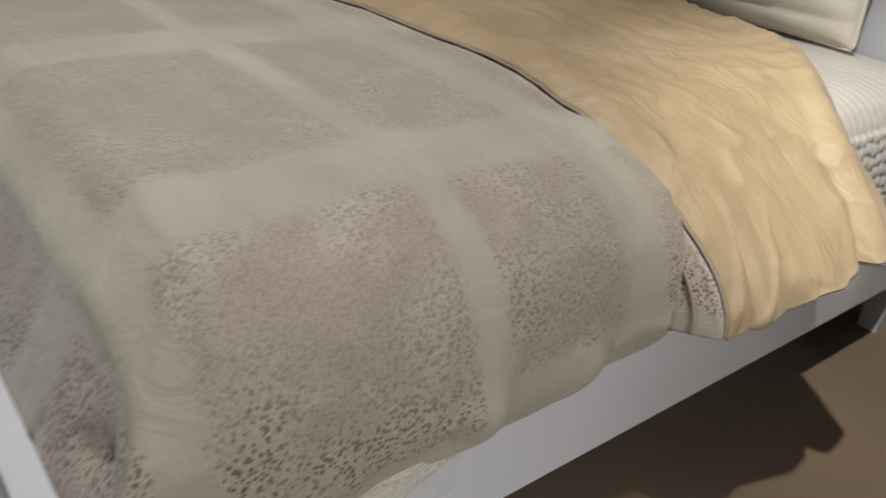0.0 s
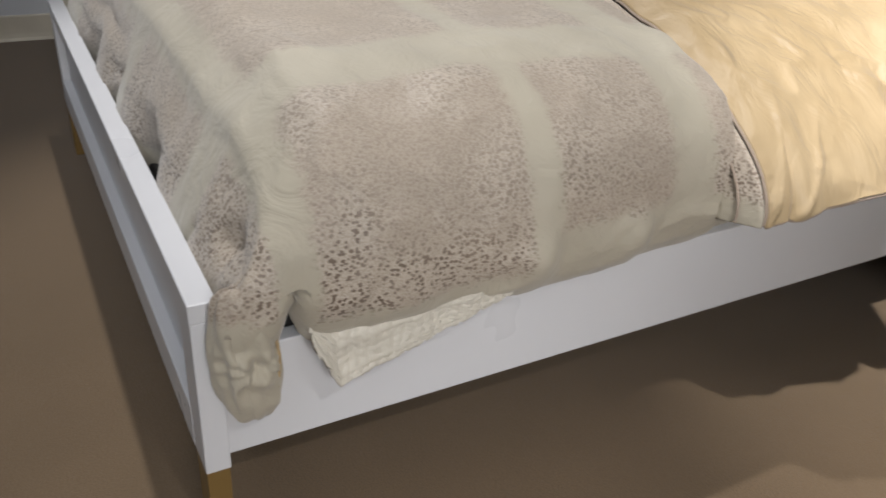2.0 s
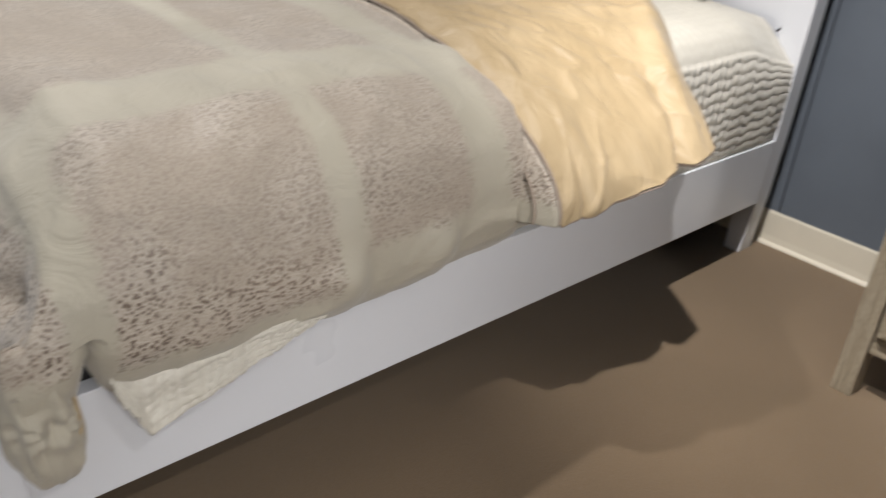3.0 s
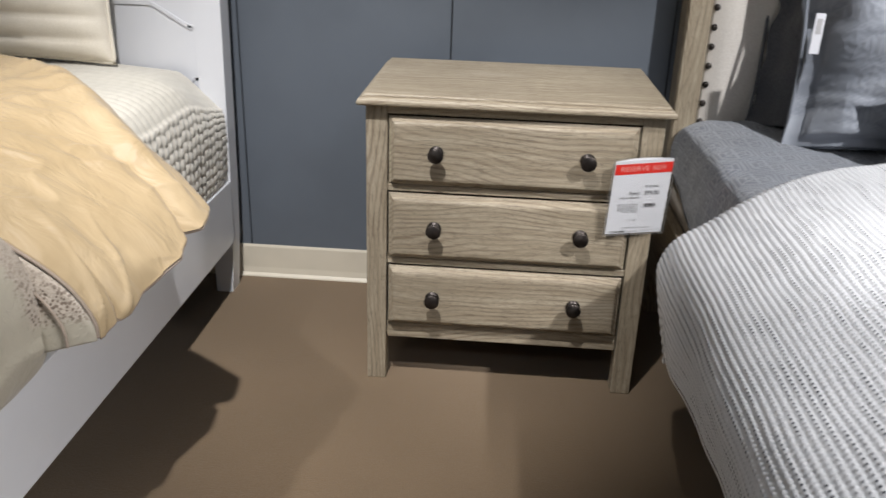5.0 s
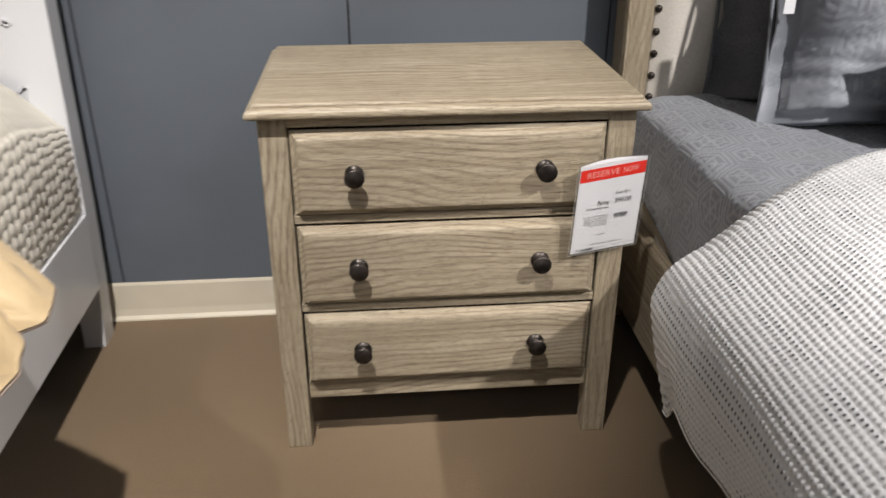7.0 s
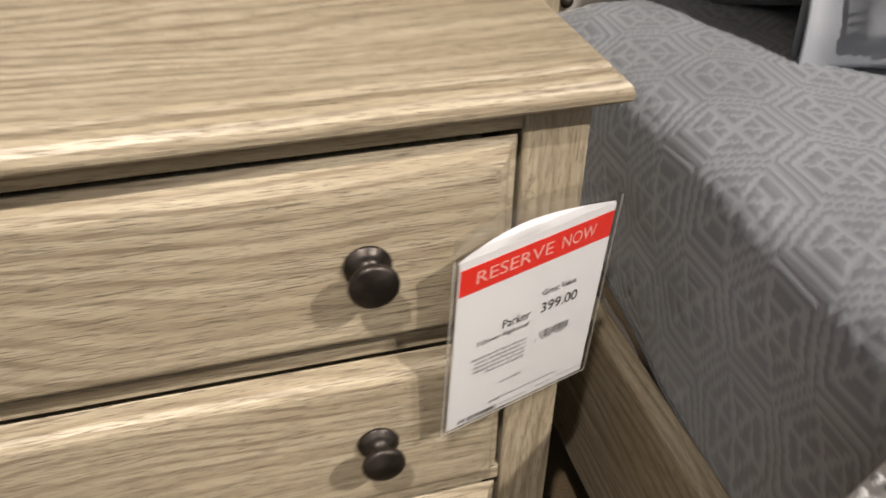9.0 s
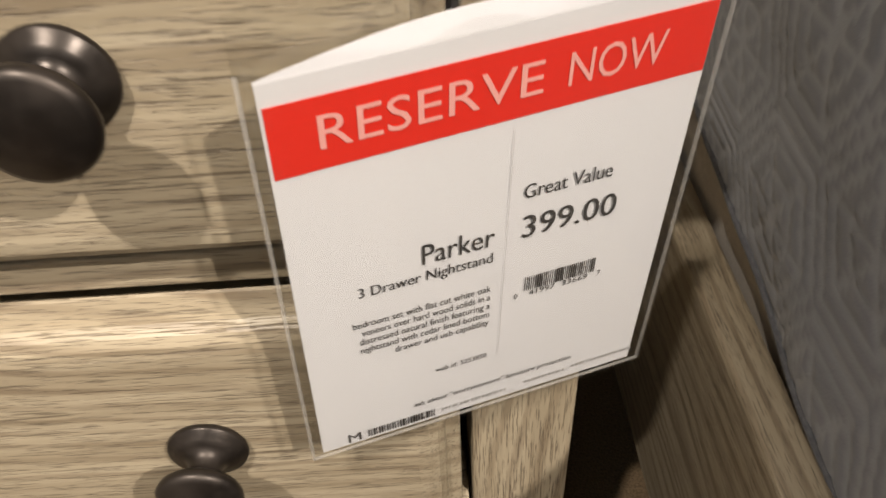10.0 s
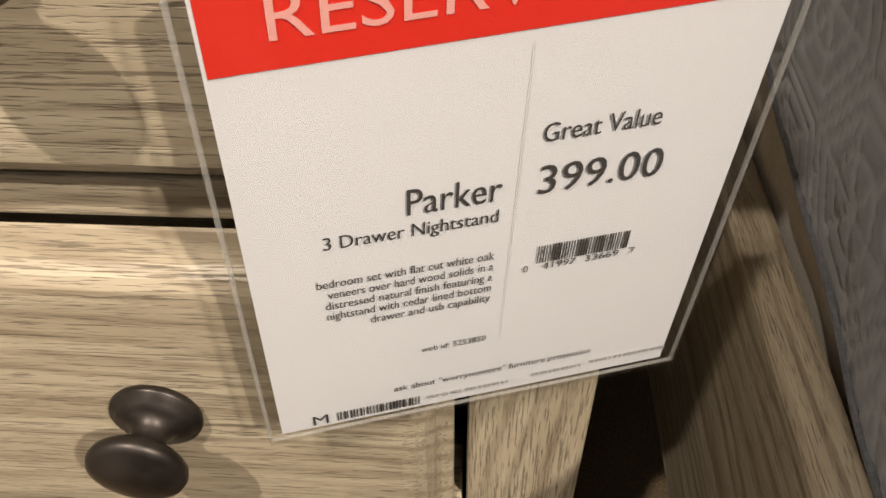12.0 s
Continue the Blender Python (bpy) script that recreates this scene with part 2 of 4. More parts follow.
CARPET = carpet_material()
WALL = paint_material("slate_paint", (0.112, 0.128, 0.150), 0.55)
WALL_WHITE = paint_material("off_white_paint", (0.66, 0.67, 0.69), 0.6)
DARK_GAP = paint_material("dark_backing", (0.02, 0.02, 0.022), 0.8)
CREAM_VINYL = paint_material("cream_vinyl_base", (0.66, 0.60, 0.48), 0.45, 0.1)
CEILING = paint_material("ceiling_paint", (0.70, 0.70, 0.68), 0.8)
WHITE = paint_material("white_lacquer", (0.66, 0.665, 0.685), 0.32, 0.02, 0.03)
OAK_X = oak_material("weathered_oak_lengthwise", "x")
OAK_Y = oak_material("weathered_oak_depthwise", "y")
OAK_Z = oak_material("weathered_oak_upright", "z")
BRONZE = metal_material("dark_bronze", (0.030, 0.025, 0.022), 0.36)
BROWN = paint_material("brown_stain", (0.20, 0.125, 0.04), 0.4)
BLACK = paint_material("black_stain", (0.014, 0.013, 0.013), 0.5)
STEEL = metal_material("brushed_steel", (0.35, 0.35, 0.36), 0.35)
DUVET = duvet_material()
SATIN = satin_material()
TAUPE = fabric_material("taupe_hem", (0.30, 0.235, 0.18), (0.38, 0.31, 0.25))
# One cream cloth: crease shade is put into the darker groove tone.
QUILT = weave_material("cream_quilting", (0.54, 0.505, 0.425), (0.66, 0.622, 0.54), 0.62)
CREAM_SHEEN = fabric_material("cream_sateen", (0.66, 0.60, 0.49), (0.74, 0.68, 0.57), 700, 0.6)
GREY_WEAVE = weave_material("grey_jacquard", (0.205, 0.218, 0.245), (0.305, 0.322, 0.358), 0.66)
SHAM_WEAVE = weave_material("pale_grey_jacquard", (0.215, 0.232, 0.265), (0.315, 0.335, 0.375), 0.75)
CHARCOAL = fabric_material("charcoal_linen", (0.085, 0.088, 0.098), (0.13, 0.134, 0.146), 500, 0.95, 0.3, 0.4, 0.5)
LINEN = fabric_material("oatmeal_linen", (0.62, 0.575, 0.52), (0.70, 0.66, 0.60), 600)
SKIRT = fabric_material("beige_skirting", (0.40, 0.345, 0.275), (0.48, 0.42, 0.34), 600)
WAFFLE = waffle_material()
IVORY = fabric_material("ivory_gauze", (0.68, 0.66, 0.64), (0.76, 0.74, 0.71), 420, 0.95, 0.2, 0.5, 0.3)
PAPER = paint_material("card_paper", (0.78, 0.78, 0.81), 0.6, 0.02, 0.0)
RED = paint_material("red_ink", (0.80, 0.035, 0.022), 0.45, 0.02, 0.02)
INK = paint_material("black_ink", (0.055, 0.051, 0.050), 0.6, 0.0, 0.0)
GREY_INK = paint_material("grey_ink", (0.48, 0.47, 0.47), 0.6, 0.0, 0.0)
PINK_INK = paint_material("pale_print", (0.88, 0.42, 0.38), 0.5, 0.0, 0.0)
FILM = film_material()
WELD = fabric_material("milky_vinyl_weld", (0.62, 0.60, 0.57), (0.72, 0.70, 0.67), 300, 0.25, 0.0, 0.05)
WELD.node_tree.nodes["Principled BSDF"].inputs["Alpha"].default_value = 0.22

# ---- building helpers ----


def thing(name, label, category, group="", kind="", at=(0, 0, 0)):
    ob = new(name)
    ob.empty_display_size = 0.1
    ob.location = at
    return tagged(ob, label, category, group, kind)


def mesh_of(name, bm, material, smooth=False):
    me = bpy.data.meshes.new(name)
    bmesh.ops.recalc_face_normals(bm, faces=bm.faces)
    bm.to_mesh(me)
    bm.free()
    me.materials.append(material)
    if smooth:
        me.polygons.foreach_set("use_smooth", [True] * len(me.polygons))
    return me


def part(name, bm, material, parent=None, label="", smooth=False):
    """Links a bmesh as one mesh object under a thing or a part; its coordinates are the world's."""
    ob = new(name, mesh_of(name, bm, material, smooth))
    if parent:
        ob.parent = parent
        if not parent.parent:
            ob.matrix_parent_inverse = Matrix.Translation(-parent.location)
    return tagged(ob, label)


def box(x0, x1, y0, y1, z0, z1, bevel=0.003, segments=2, bm=None):
    bm = bm or bmesh.new()
    made = bmesh.ops.create_cube(bm, size=1)["verts"]
    for v in made:
        v.co = Vector(((x0 + x1) / 2 + v.co.x * (x1 - x0), (y0 + y1) / 2 + v.co.y * (y1 - y0), (z0 + z1) / 2 + v.co.z * (z1 - z0)))
    if bevel:
        edges = list({e for v in made for e in v.link_edges})
        bmesh.ops.bevel(bm, geom=edges, offset=bevel, segments=segments, affect="EDGES", profile=0.5)
    return bm


def loft(loops, cap=True, closed=True, bm=None):
    """Joins rings of equal length into a skin."""
    bm = bm or bmesh.new()
    rings = [[bm.verts.new(p) for p in ring] for ring in loops]
    n = len(rings[0])
    for a, b in zip(rings, rings[1:]):
        for i in range(n if closed else n - 1):
            bm.faces.new((a[i], a[(i + 1) % n], b[(i + 1) % n], b[i]))
    if cap:
        bm.faces.new(rings[0][::-1])
        bm.faces.new(rings[-1])
    return bm


def turned(profile, centre, axis="z", n=28, bm=None):
    """A body of revolution from (radius, height) pairs."""
    rings = []
    for r, h in profile:
        ring = []
        for i in range(n):
            a = 2 * math.pi * i / n
            c, s = r * math.cos(a), r * math.sin(a)
            p = {"z": (c, s, h), "y": (c, h, s), "x": (h, c, s)}[axis]
            ring.append(Vector(centre) + Vector(p))
        rings.append(ring)
    return loft(rings, bm=bm)


def tube(points, radius, n=10, bm=None):
    """A round bar along a line of points."""
    pts = [Vector(p) for p in points]
    rings = []
    for i, p in enumerate(pts):
        d = (pts[min(i + 1, len(pts) - 1)] - pts[max(i - 1, 0)]).normalized()
        side = d.cross(Vector((0.31, 0.17, 0.93))).normalized()
        up = d.cross(side)
        rings.append([p + radius * (math.cos(2 * math.pi * k / n) * side + math.sin(2 * math.pi * k / n) * up) for k in range(n)])
    return loft(rings, bm=bm)


def sheet(name, fn, us, vs, material, parent=None, label="", thick=0.0, relief=None):
    """A cloth from fn(u, v) -> (x, y, z), or with a relief attribute from relief(u, v) in 0..1, pushed out along the normal."""
    us, vs = np.asarray(us, float), np.asarray(vs, float)
    nu, nv = len(us), len(vs)
    p = np.array([fn(u, v) for v in vs for u in us], float).reshape(nv, nu, 3)
    r = None
    if relief:
        amount, rule = relief
        du, dv = np.gradient(p, axis=1), np.gradient(p, axis=0)
        nrm = np.cross(du, dv)
        nrm /= np.linalg.norm(nrm, axis=2, keepdims=True) + 1e-9
        r = np.array([rule(u, v) for v in vs for u in us]).reshape(nv, nu)
        p = p + nrm * (r * amount)[..., None]
    idx = np.arange(nu * nv).reshape(nv, nu)
    faces = np.stack([idx[:-1, :-1], idx[:-1, 1:], idx[1:, 1:], idx[1:, :-1]], -1).reshape(-1, 4)
    me = bpy.data.meshes.new(name)
    me.from_pydata(p.reshape(-1, 3).tolist(), [], faces.tolist())
    me.materials.append(material)
    me.polygons.foreach_set("use_smooth", [True] * len(me.polygons))
    if r is not None:
        a = me.attributes.new("relief", "FLOAT", "POINT")
        a.data.foreach_set("value", r.reshape(-1).astype(np.float32))
    ob = new(name, me)
    if parent:
        ob.parent = parent
        ob.matrix_parent_inverse = Matrix.Translation(-parent.location)
    if thick:
        m = ob.modifiers.new("thickness", "SOLIDIFY")
        m.thickness, m.offset = thick, -1
    return tagged(ob, label)


def along(points, s):
    """A point on a smooth line through (value, ...) rows, s in 0..1 by row."""
    n = len(points) - 1
    f = min(max(s, 0), 1) * n
    i = min(int(f), n - 1)
    t = f - i
    p = [points[max(i - 1, 0)], points[i], points[i + 1], points[min(i + 2, n)]]
    return [0.5 * (2 * b + (c - a) * t + (2 * a - 5 * b + 4 * c - d) * t * t + (3 * b - a - 3 * c + d) * t ** 3) for a, b, c, d in zip(*p)]


def wob(x, y, z, scale, seed=0.0):
    return noise.noise(Vector((x * scale + seed, y * scale - seed, z * scale + 2 * seed)))


def smooth(a, b, v):
    t = min(max((v - a) / (b - a), 0), 1)
    return t * t * (3 - 2 * t)


# ---- the showroom ----
floor = part("floor", box(-3.6, 4.6, -6.1, 0.72, -0.06, 0, 0), CARPET)
tagged(floor, "brown low-pile carpet of the showroom floor", "floor", kind="structure")
ceiling = part("ceiling", box(-3.6, 4.6, -6.1, 0.72, 3.0, 3.1, 0), CEILING)
tagged(ceiling, "plain off-white showroom ceiling", "ceiling", kind="structure")

WALL_Y = 0.56
wall_back = part("wall_back", box(-3.6, 4.6, WALL_Y + 0.012, 0.72, 0, 3.0, 0), DARK_GAP)
tagged(wall_back, "slate grey panelled wall with narrow dark joints", "wall", kind="structure")
joint = -0.46 - 0.61 * 5
while joint < 4.5:
    part("panel", box(joint + 0.002, joint + 0.608, WALL_Y, WALL_Y + 0.0115, 0.10, 2.99, 0.001, 1), WALL, wall_back)
    joint += 0.61
wall_left = part("wall_left", box(-3.6, -3.42, -6.1, WALL_Y - 0.001, 0, 3.0, 0), WALL_WHITE)
tagged(wall_left, "off-white painted side wall", "wall", kind="structure")
wall_right = part("wall_right", box(4.42, 4.6, -6.1, WALL_Y - 0.001, 0, 3.0, 0), WALL_WHITE)
tagged(wall_right, "off-white painted side wall", "wall", kind="structure")
wall_front = part("wall_front", box(-3.419, 4.419, -6.1, -5.95, 0, 3.0, 0), WALL_WHITE)
tagged(wall_front, "off-white painted far showroom wall", "wall", kind="structure")


def baseboard(name, a, b, out):
    """Coved vinyl base along a wall from a to b; out points into the room."""
    prof = [(0.0, 0.0), (0.014, 0.0), (0.013, 0.004), (0.007, 0.012), (0.005, 0.03), (0.0045, 0.1), (0.002, 0.107), (0.0, 0.107)]
    loops = [[(p[0] + out[0] * d, p[1] + out[1] * d, h) for d, h in prof] for p in (a, b)]
    return tagged(part(name, loft(loops), CREAM_VINYL), "cream vinyl cove base with a paler toe", "baseboard", kind="structure")


baseboard("baseboard", (-3.42, WALL_Y - 0.001), (4.42, WALL_Y - 0.001), (0, -1))
baseboard("baseboard", (-3.419, -5.95), (-3.419, WALL_Y - 0.02), (1, 0))

# ---- nightstand ----
W = 0.66
stand = thing("nightstand", "weathered grey-brown oak nightstand with three drawers", "nightstand", at=(0.33, 0.22, 0))


def rings_rect(x0, x1, y0, y1, rows):
    """Rings of a rectangle, each inset by d at height z."""
    return [[(x0 + d, y0 + d, z), (x1 - d, y0 + d, z), (x1 - d, y1 - d, z), (x0 + d, y1 - d, z)] for d, z in rows]


TOP_ROWS = [(0.010, 0.7035), (0.003, 0.7045), (0.0005, 0.7075), (0, 0.711), (0.0015, 0.716), (0.006, 0.7205), (0.0125, 0.7225), (0.0130, 0.7262), (0.0145, 0.7285), (0.018, 0.7300), (0.03, 0.7302)]
top = part("top", loft(rings_rect(-0.018, 0.678, -0.022, 0.458, TOP_ROWS)), OAK_X, stand, "oak top with a moulded edge")
for x in (0.0, W - 0.05):
    for y in (0.0, 0.388):
        bm = box(x, x + 0.05, y, y + 0.05, 0.0, 0.703, 0.0025)
        for v in bm.verts:
            if v.co.z < 0.11 and y == 0.0:
                inner = x + 0.05 if x == 0 else x
                if abs(v.co.x - inner) < 0.004:
                    v.co.x += -0.004 * (1 - v.co.z / 0.11) if x == 0 else 0.004 * (1 - v.co.z / 0.11)
        part("leg", bm, OAK_Z, stand)
for x in (0.006, W - 0.024):
    part("side_panel", box(x, x + 0.018, 0.05, 0.388, 0.115, 0.702, 0.001, 1), OAK_Z, stand)
part("back_panel", box(0.05, W - 0.05, 0.415, 0.427, 0.115, 0.702, 0.001, 1), OAK_X, stand)
part("bottom_board", box(0.024, W - 0.024, 0.02, 0.414, 0.122, 0.134, 0.001, 1), OAK_X, stand)
for z0, z1 in ((0.685, 0.703), (0.505, 0.521), (0.322, 0.338)):
    part("rail", box(0.05, 0.61, -0.001, 0.03, z0, z1, 0.0012), OAK_X, stand)
part("apron", box(0.05, 0.61, 0.003, 0.025, 0.12, 0.160, 0.002), OAK_X, stand)


def drawer_front(x0, x1, z0, z1):
    rows = [(0.012, 0.020), (0.008, 0.006), (0.001, 0.0012), (0.0, 0.0), (0.0006, -0.0012), (0.0068, -0.0045), (0.0078, -0.0085), (0.0105, -0.0128), (0.0145, -0.0152), (0.02, -0.016)]
    loops = [[(x0 + d, y, z0 + d), (x1 - d, y, z0 + d), (x1 - d, y, z1 - d), (x0 + d, y, z1 - d)] for d, y in rows]
    return loft(loops)


KNOB = [(0.0165, 0.0), (0.0172, -0.0015), (0.0168, -0.0032), (0.0140, -0.0042), (0.0135, -0.0056), (0.0105, -0.0064), (0.0078, -0.0085), (0.0066, -0.0120), (0.0072, -0.0155), (0.0105, -0.0185), (0.0152, -0.0200), (0.0172, -0.0218), (0.0178, -0.0240), (0.0170, -0.0262), (0.0150, -0.0272), (0.0138, -0.0276), (0.0100, -0.0292), (0.0050, -0.0302), (0.0006, -0.0305)]
for z0, z1, kz in ((0.5225, 0.6810, 0.603), (0.3395, 0.5005, 0.422), (0.1625, 0.3175, 0.242)):
    drawer = part("drawer", drawer_front(0.0525, 0.6065, z0, z1), OAK_X, stand)
    part("drawer_box", box(0.07, 0.59, 0.0205, 0.38, z0 + 0.015, z1 - 0.012, 0.001, 1), OAK_Y, drawer)
    for kx in (0.161, 0.4975):
        part("knob", turned(KNOB, (kx, -0.016, kz), "y", 40), BRONZE, drawer, "dark bronze turned knob", True)

# ---- price tag ----
TAG_X = Vector((0.9586, 0.2847, 0.0)).normalized()
TAG_N = Vector((0.2843, -0.9574, -0.0515)).normalized()
TAG_Z = TAG_X.cross(-TAG_N).normalized()
if TAG_Z.z < 0:
    TAG_Z = -TAG_Z
TAG_O = Vector((0.5495, -0.0348, 0.4397)) - 0.004 * TAG_X - 0.004 * TAG_Z
TW, TH = 0.1460, 0.1765


def on_tag(u, v, out=0.0):
    """A point of the tag's face: metres across, up, and proud of it; the card hangs a little askew."""
    t = min(max((v - 0.10) / 0.045, 0.0), 1.0)
    rise = 0.030 * u * t * t * (3 - 2 * t)
    return TAG_O + TAG_X * (u + 0.02 * v) + TAG_Z * (v + rise) + TAG_N * out


tag = thing("price_tag", "white price card with a red band in a clear vinyl sleeve", "price tag", at=tuple(TAG_O))


def tag_strip(name, u0, u1, v0, v1, material, out, parent, thick=0.00025, bow=None, label=""):
    bm = bmesh.new()
    nu, nv = 28, 14
    bow = bow or (lambda u, v: 0.0)
    front = [[bm.verts.new(on_tag(u0 + (u1 - u0) * i / nu, v0 + (v1 - v0) * j / nv, out + bow(i / nu, j / nv))) for i in range(nu + 1)] for j in range(nv + 1)]
    back = [[bm.verts.new(on_tag(u0 + (u1 - u0) * i / nu, v0 + (v1 - v0) * j / nv, out - thick + bow(i / nu, j / nv))) for i in range(nu + 1)] for j in range(nv + 1)]
    for j in range(nv):
        for i in range(nu):
            bm.faces.new((front[j][i], front[j][i + 1], front[j + 1][i + 1], front[j + 1][i]))
            bm.faces.new((back[j][i + 1], back[j][i], back[j + 1][i], back[j + 1][i + 1]))
    edge_f = front[0] + [r[-1] for r in front[1:]] + front[-1][-2::-1] + [r[0] for r in front[-2:0:-1]]
    edge_b = back[0] + [r[-1] for r in back[1:]] + back[-1][-2::-1] + [r[0] for r in back[-2:0:-1]]
    for i in range(len(edge_f)):
        j = (i + 1) % len(edge_f)
        bm.faces.new((edge_f[j], edge_f[i], edge_b[i], edge_b[j]))
    return part(name, bm, material, parent, label)


def belly(u, v):
    return -0.013 * math.sin(math.pi * u) * smooth(0.25, 1.0, v) ** 1.5


card = tag_strip("card", 0.0045, TW - 0.0050, 0.0035, TH, PAPER, 0.0, tag)
tag_strip("back_card", 0.0045, TW - 0.0050, 0.0035, TH, PAPER, -0.0012, tag, bow=belly)
tag_strip("red_band", 0.0055, TW - 0.0053, 0.1452, 0.1692, RED, 0.0003, card, 0.0002)
sleeve = tag_strip("sleeve", 0.0, TW + 0.0005, 0.0, TH + 0.009, FILM, 0.0016, tag, 0.0004, label="clear vinyl sleeve")
tag_strip("sleeve_back", 0.0, TW + 0.0005, 0.0, TH + 0.019, FILM, -0.0024, tag, 0.0004, bow=belly, label="clear vinyl sleeve")
for pts in ([(0.0004, 0.0), (0.0004, TH + 0.003)], [(TW + 0.0003, 0.0), (TW + 0.0003, TH + 0.004)], [(0.0, 0.0), (TW + 0.0005, 0.0)]):
    line = [on_tag(pts[0][0] + (pts[1][0] - pts[0][0]) * k / 8, pts[0][1] + (pts[1][1] - pts[0][1]) * k / 8, -0.0006) for k in range(9)]
    part("welded_edge", tube(line, 0.0008, 8), WELD, sleeve, "", True)


def text_mesh(name, text):
    cu = bpy.data.curves.new(name, "FONT")
    cu.body, cu.resolution_u = text, 3
    tmp = bpy.data.objects.new(name, cu)
    me = bpy.data.meshes.new_from_object(tmp)
    bpy.data.objects.remove(tmp)
    return me


CAPITAL = max(p.co.y for p in text_mesh("gauge", "H").vertices)


def lettering(name, text, u0, u1, v, cap, material=None, out=0.0006):
    """Built-in font text laid on the card from u0 to u1; cap is the height of a capital."""
    me = text_mesh(name, text)
    xs = [p.co.x for p in me.vertices]
    wide, lo = (u1 - u0) / (max(xs) - min(xs)), min(xs)
    for p in me.vertices:
        p.co = on_tag(u0 + (p.co.x - lo) * wide, v + p.co.y * cap / CAPITAL, out)
    me.materials.clear()
    me.materials.append(material or INK)
    ob = new(name, me)
    ob.parent = card
    return ob


lettering("heading_print", "RESERVE", 0.0192, 0.0857, 0.1522, 0.0112, PINK_INK)
lettering("heading_print", "NOW", 0.0937, 0.1252, 0.1522, 0.0112, PINK_INK)
lettering("price_caption_print", "Great Value", 0.0829, 0.1149, 0.1138, 0.0055)
lettering("price_print", "399.00", 0.0835, 0.1187, 0.0964, 0.0098)
lettering("title_print", "Parker", 0.0477, 0.0734, 0.0965, 0.0090)
lettering("subtitle_print", "3 Drawer Nightstand", 0.0253, 0.0731, 0.0886, 0.0047)
for k, (words, u0) in enumerate((("bedroom set with flat cut white oak", 0.0222), ("veneers over hard wood solids in a", 0.0250), ("distressed natural finish featuring a", 0.0240), ("nightstand with cedar lined bottom", 0.0240), ("drawer and usb capability", 0.0366))):
    lettering("description_print", words, u0, 0.0731, 0.0735 - 0.00465 * k, 0.0033)
lettering("web_number_print", "web id: 5253850", 0.0520, 0.0730, 0.0352, 0.0027)
lettering("service_print", 'ask about "worrynomore" furniture protection', 0.0429, 0.1117, 0.0162, 0.0029)
lettering("corner_print", "M", 0.0152, 0.0203, 0.0056, 0.0053)


def bars(name, u0, u1, v0, v1, count, material, seed, fill=0.55):
    rng = random.Random(seed)
    bm = bmesh.new()
    step = (u1 - u0) / count
    for k in range(count):
        a = u0 + step * k
        b = a + step * (fill * rng.uniform(0.5, 1.5))
        vs = [bm.verts.new(on_tag(u, v, 0.0006)) for u, v in ((a, v0), (b, v0), (b, v1), (a, v1))]
        bm.faces.new(vs)
    return part(name, bm, material, card)


bars("barcode", 0.0863, 0.1150, 0.0682, 0.0756, 34, INK, 4)
for digits, u0, u1 in (("0", 0.0825, 0.0840), ("41997", 0.0885, 0.0990), ("33669", 0.1020, 0.1125), ("7", 0.1162, 0.1178)):
    lettering("barcode_digits", digits, u0, u1, 0.0652, 0.0027)
bars("small_barcode", 0.0233, 0.0522, 0.0058, 0.0106, 26, INK, 7)
bars("fine_print", 0.0543, 0.0836, 0.0078, 0.0096, 18, GREY_INK, 9, 0.7)
bars("fine_print", 0.0911, 0.1101, 0.0088, 0.0105, 12, GREY_INK, 11, 0.7)
bars("fine_print", 0.1128, 0.1410, 0.0096, 0.0113, 16, GREY_INK, 12, 0.7)
bm = bmesh.new()
quad = [bm.verts.new(on_tag(u, v, 0.0006)) for u, v in ((0.0777, 0.0353), (0.07787, 0.0353), (0.07777, 0.1419), (0.0776, 0.1419))]
bm.faces.new(quad)
part("rule_line", bm, GREY_INK, card)
loop = [on_tag(0.060 + 0.004 * math.cos(a), TH + 0.028 + 0.007 * math.sin(a), -0.006 + 0.003 * math.sin(2 * a)) for a in [2 * math.pi * k / 16 for k in range(17)]]
part("hanging_loop", tube(loop, 0.0007, 6), FILM, tag, "clear plastic loop", True)
part("hanging_stem", tube([on_tag(0.060, TH + 0.014, -0.010), on_tag(0.0605, TH + 0.035, -0.008), on_tag(0.059, TH + 0.044, -0.006)], 0.0008, 6), FILM, tag, "clear plastic stem", True)

# ---- white bed ----
RX = -0.468
LX = -2.15
bed = thing("white_bed", "white lacquered panel bed with a low footboard", "bed", at=(-1.31, -0.5, 0))
foot = part("footboard", box(LX + 0.05, RX - 0.05, -1.566, -1.552, 0.19, 0.43, 0.001, 1), WHITE, bed, "recessed white footboard panel")
part("top_rail", box(LX, RX + 0.018, -1.588, -1.548, 0.430, 0.461, 0.002), WHITE, foot)
part("bottom_rail", box(LX + 0.055, RX - 0.051, -1.588, -1.550, 0.158, 0.238, 0.002), WHITE, foot)
for x in (LX, RX - 0.055):
    part("foot_post", box(x, x + 0.055 + (0.017 if x > -1 else 0), -1.587, -1.549, 0.158, 0.4295, 0.002), WHITE, foot)
    part("foot", box(x + 0.002, x + 0.056 + (0.013 if x > -1 else 0), -1.5855, -1.5505, 0.0, 0.1575, 0.002), BROWN, foot, "golden brown stained foot")
part("side_rail", box(RX - 0.03, RX, -1.5485, 0.424, 0.17, 0.358, 0.002), WHITE, bed)
part("side_rail", box(LX, LX + 0.03, -1.5485, 0.424, 0.17, 0.358, 0.002), WHITE, bed)
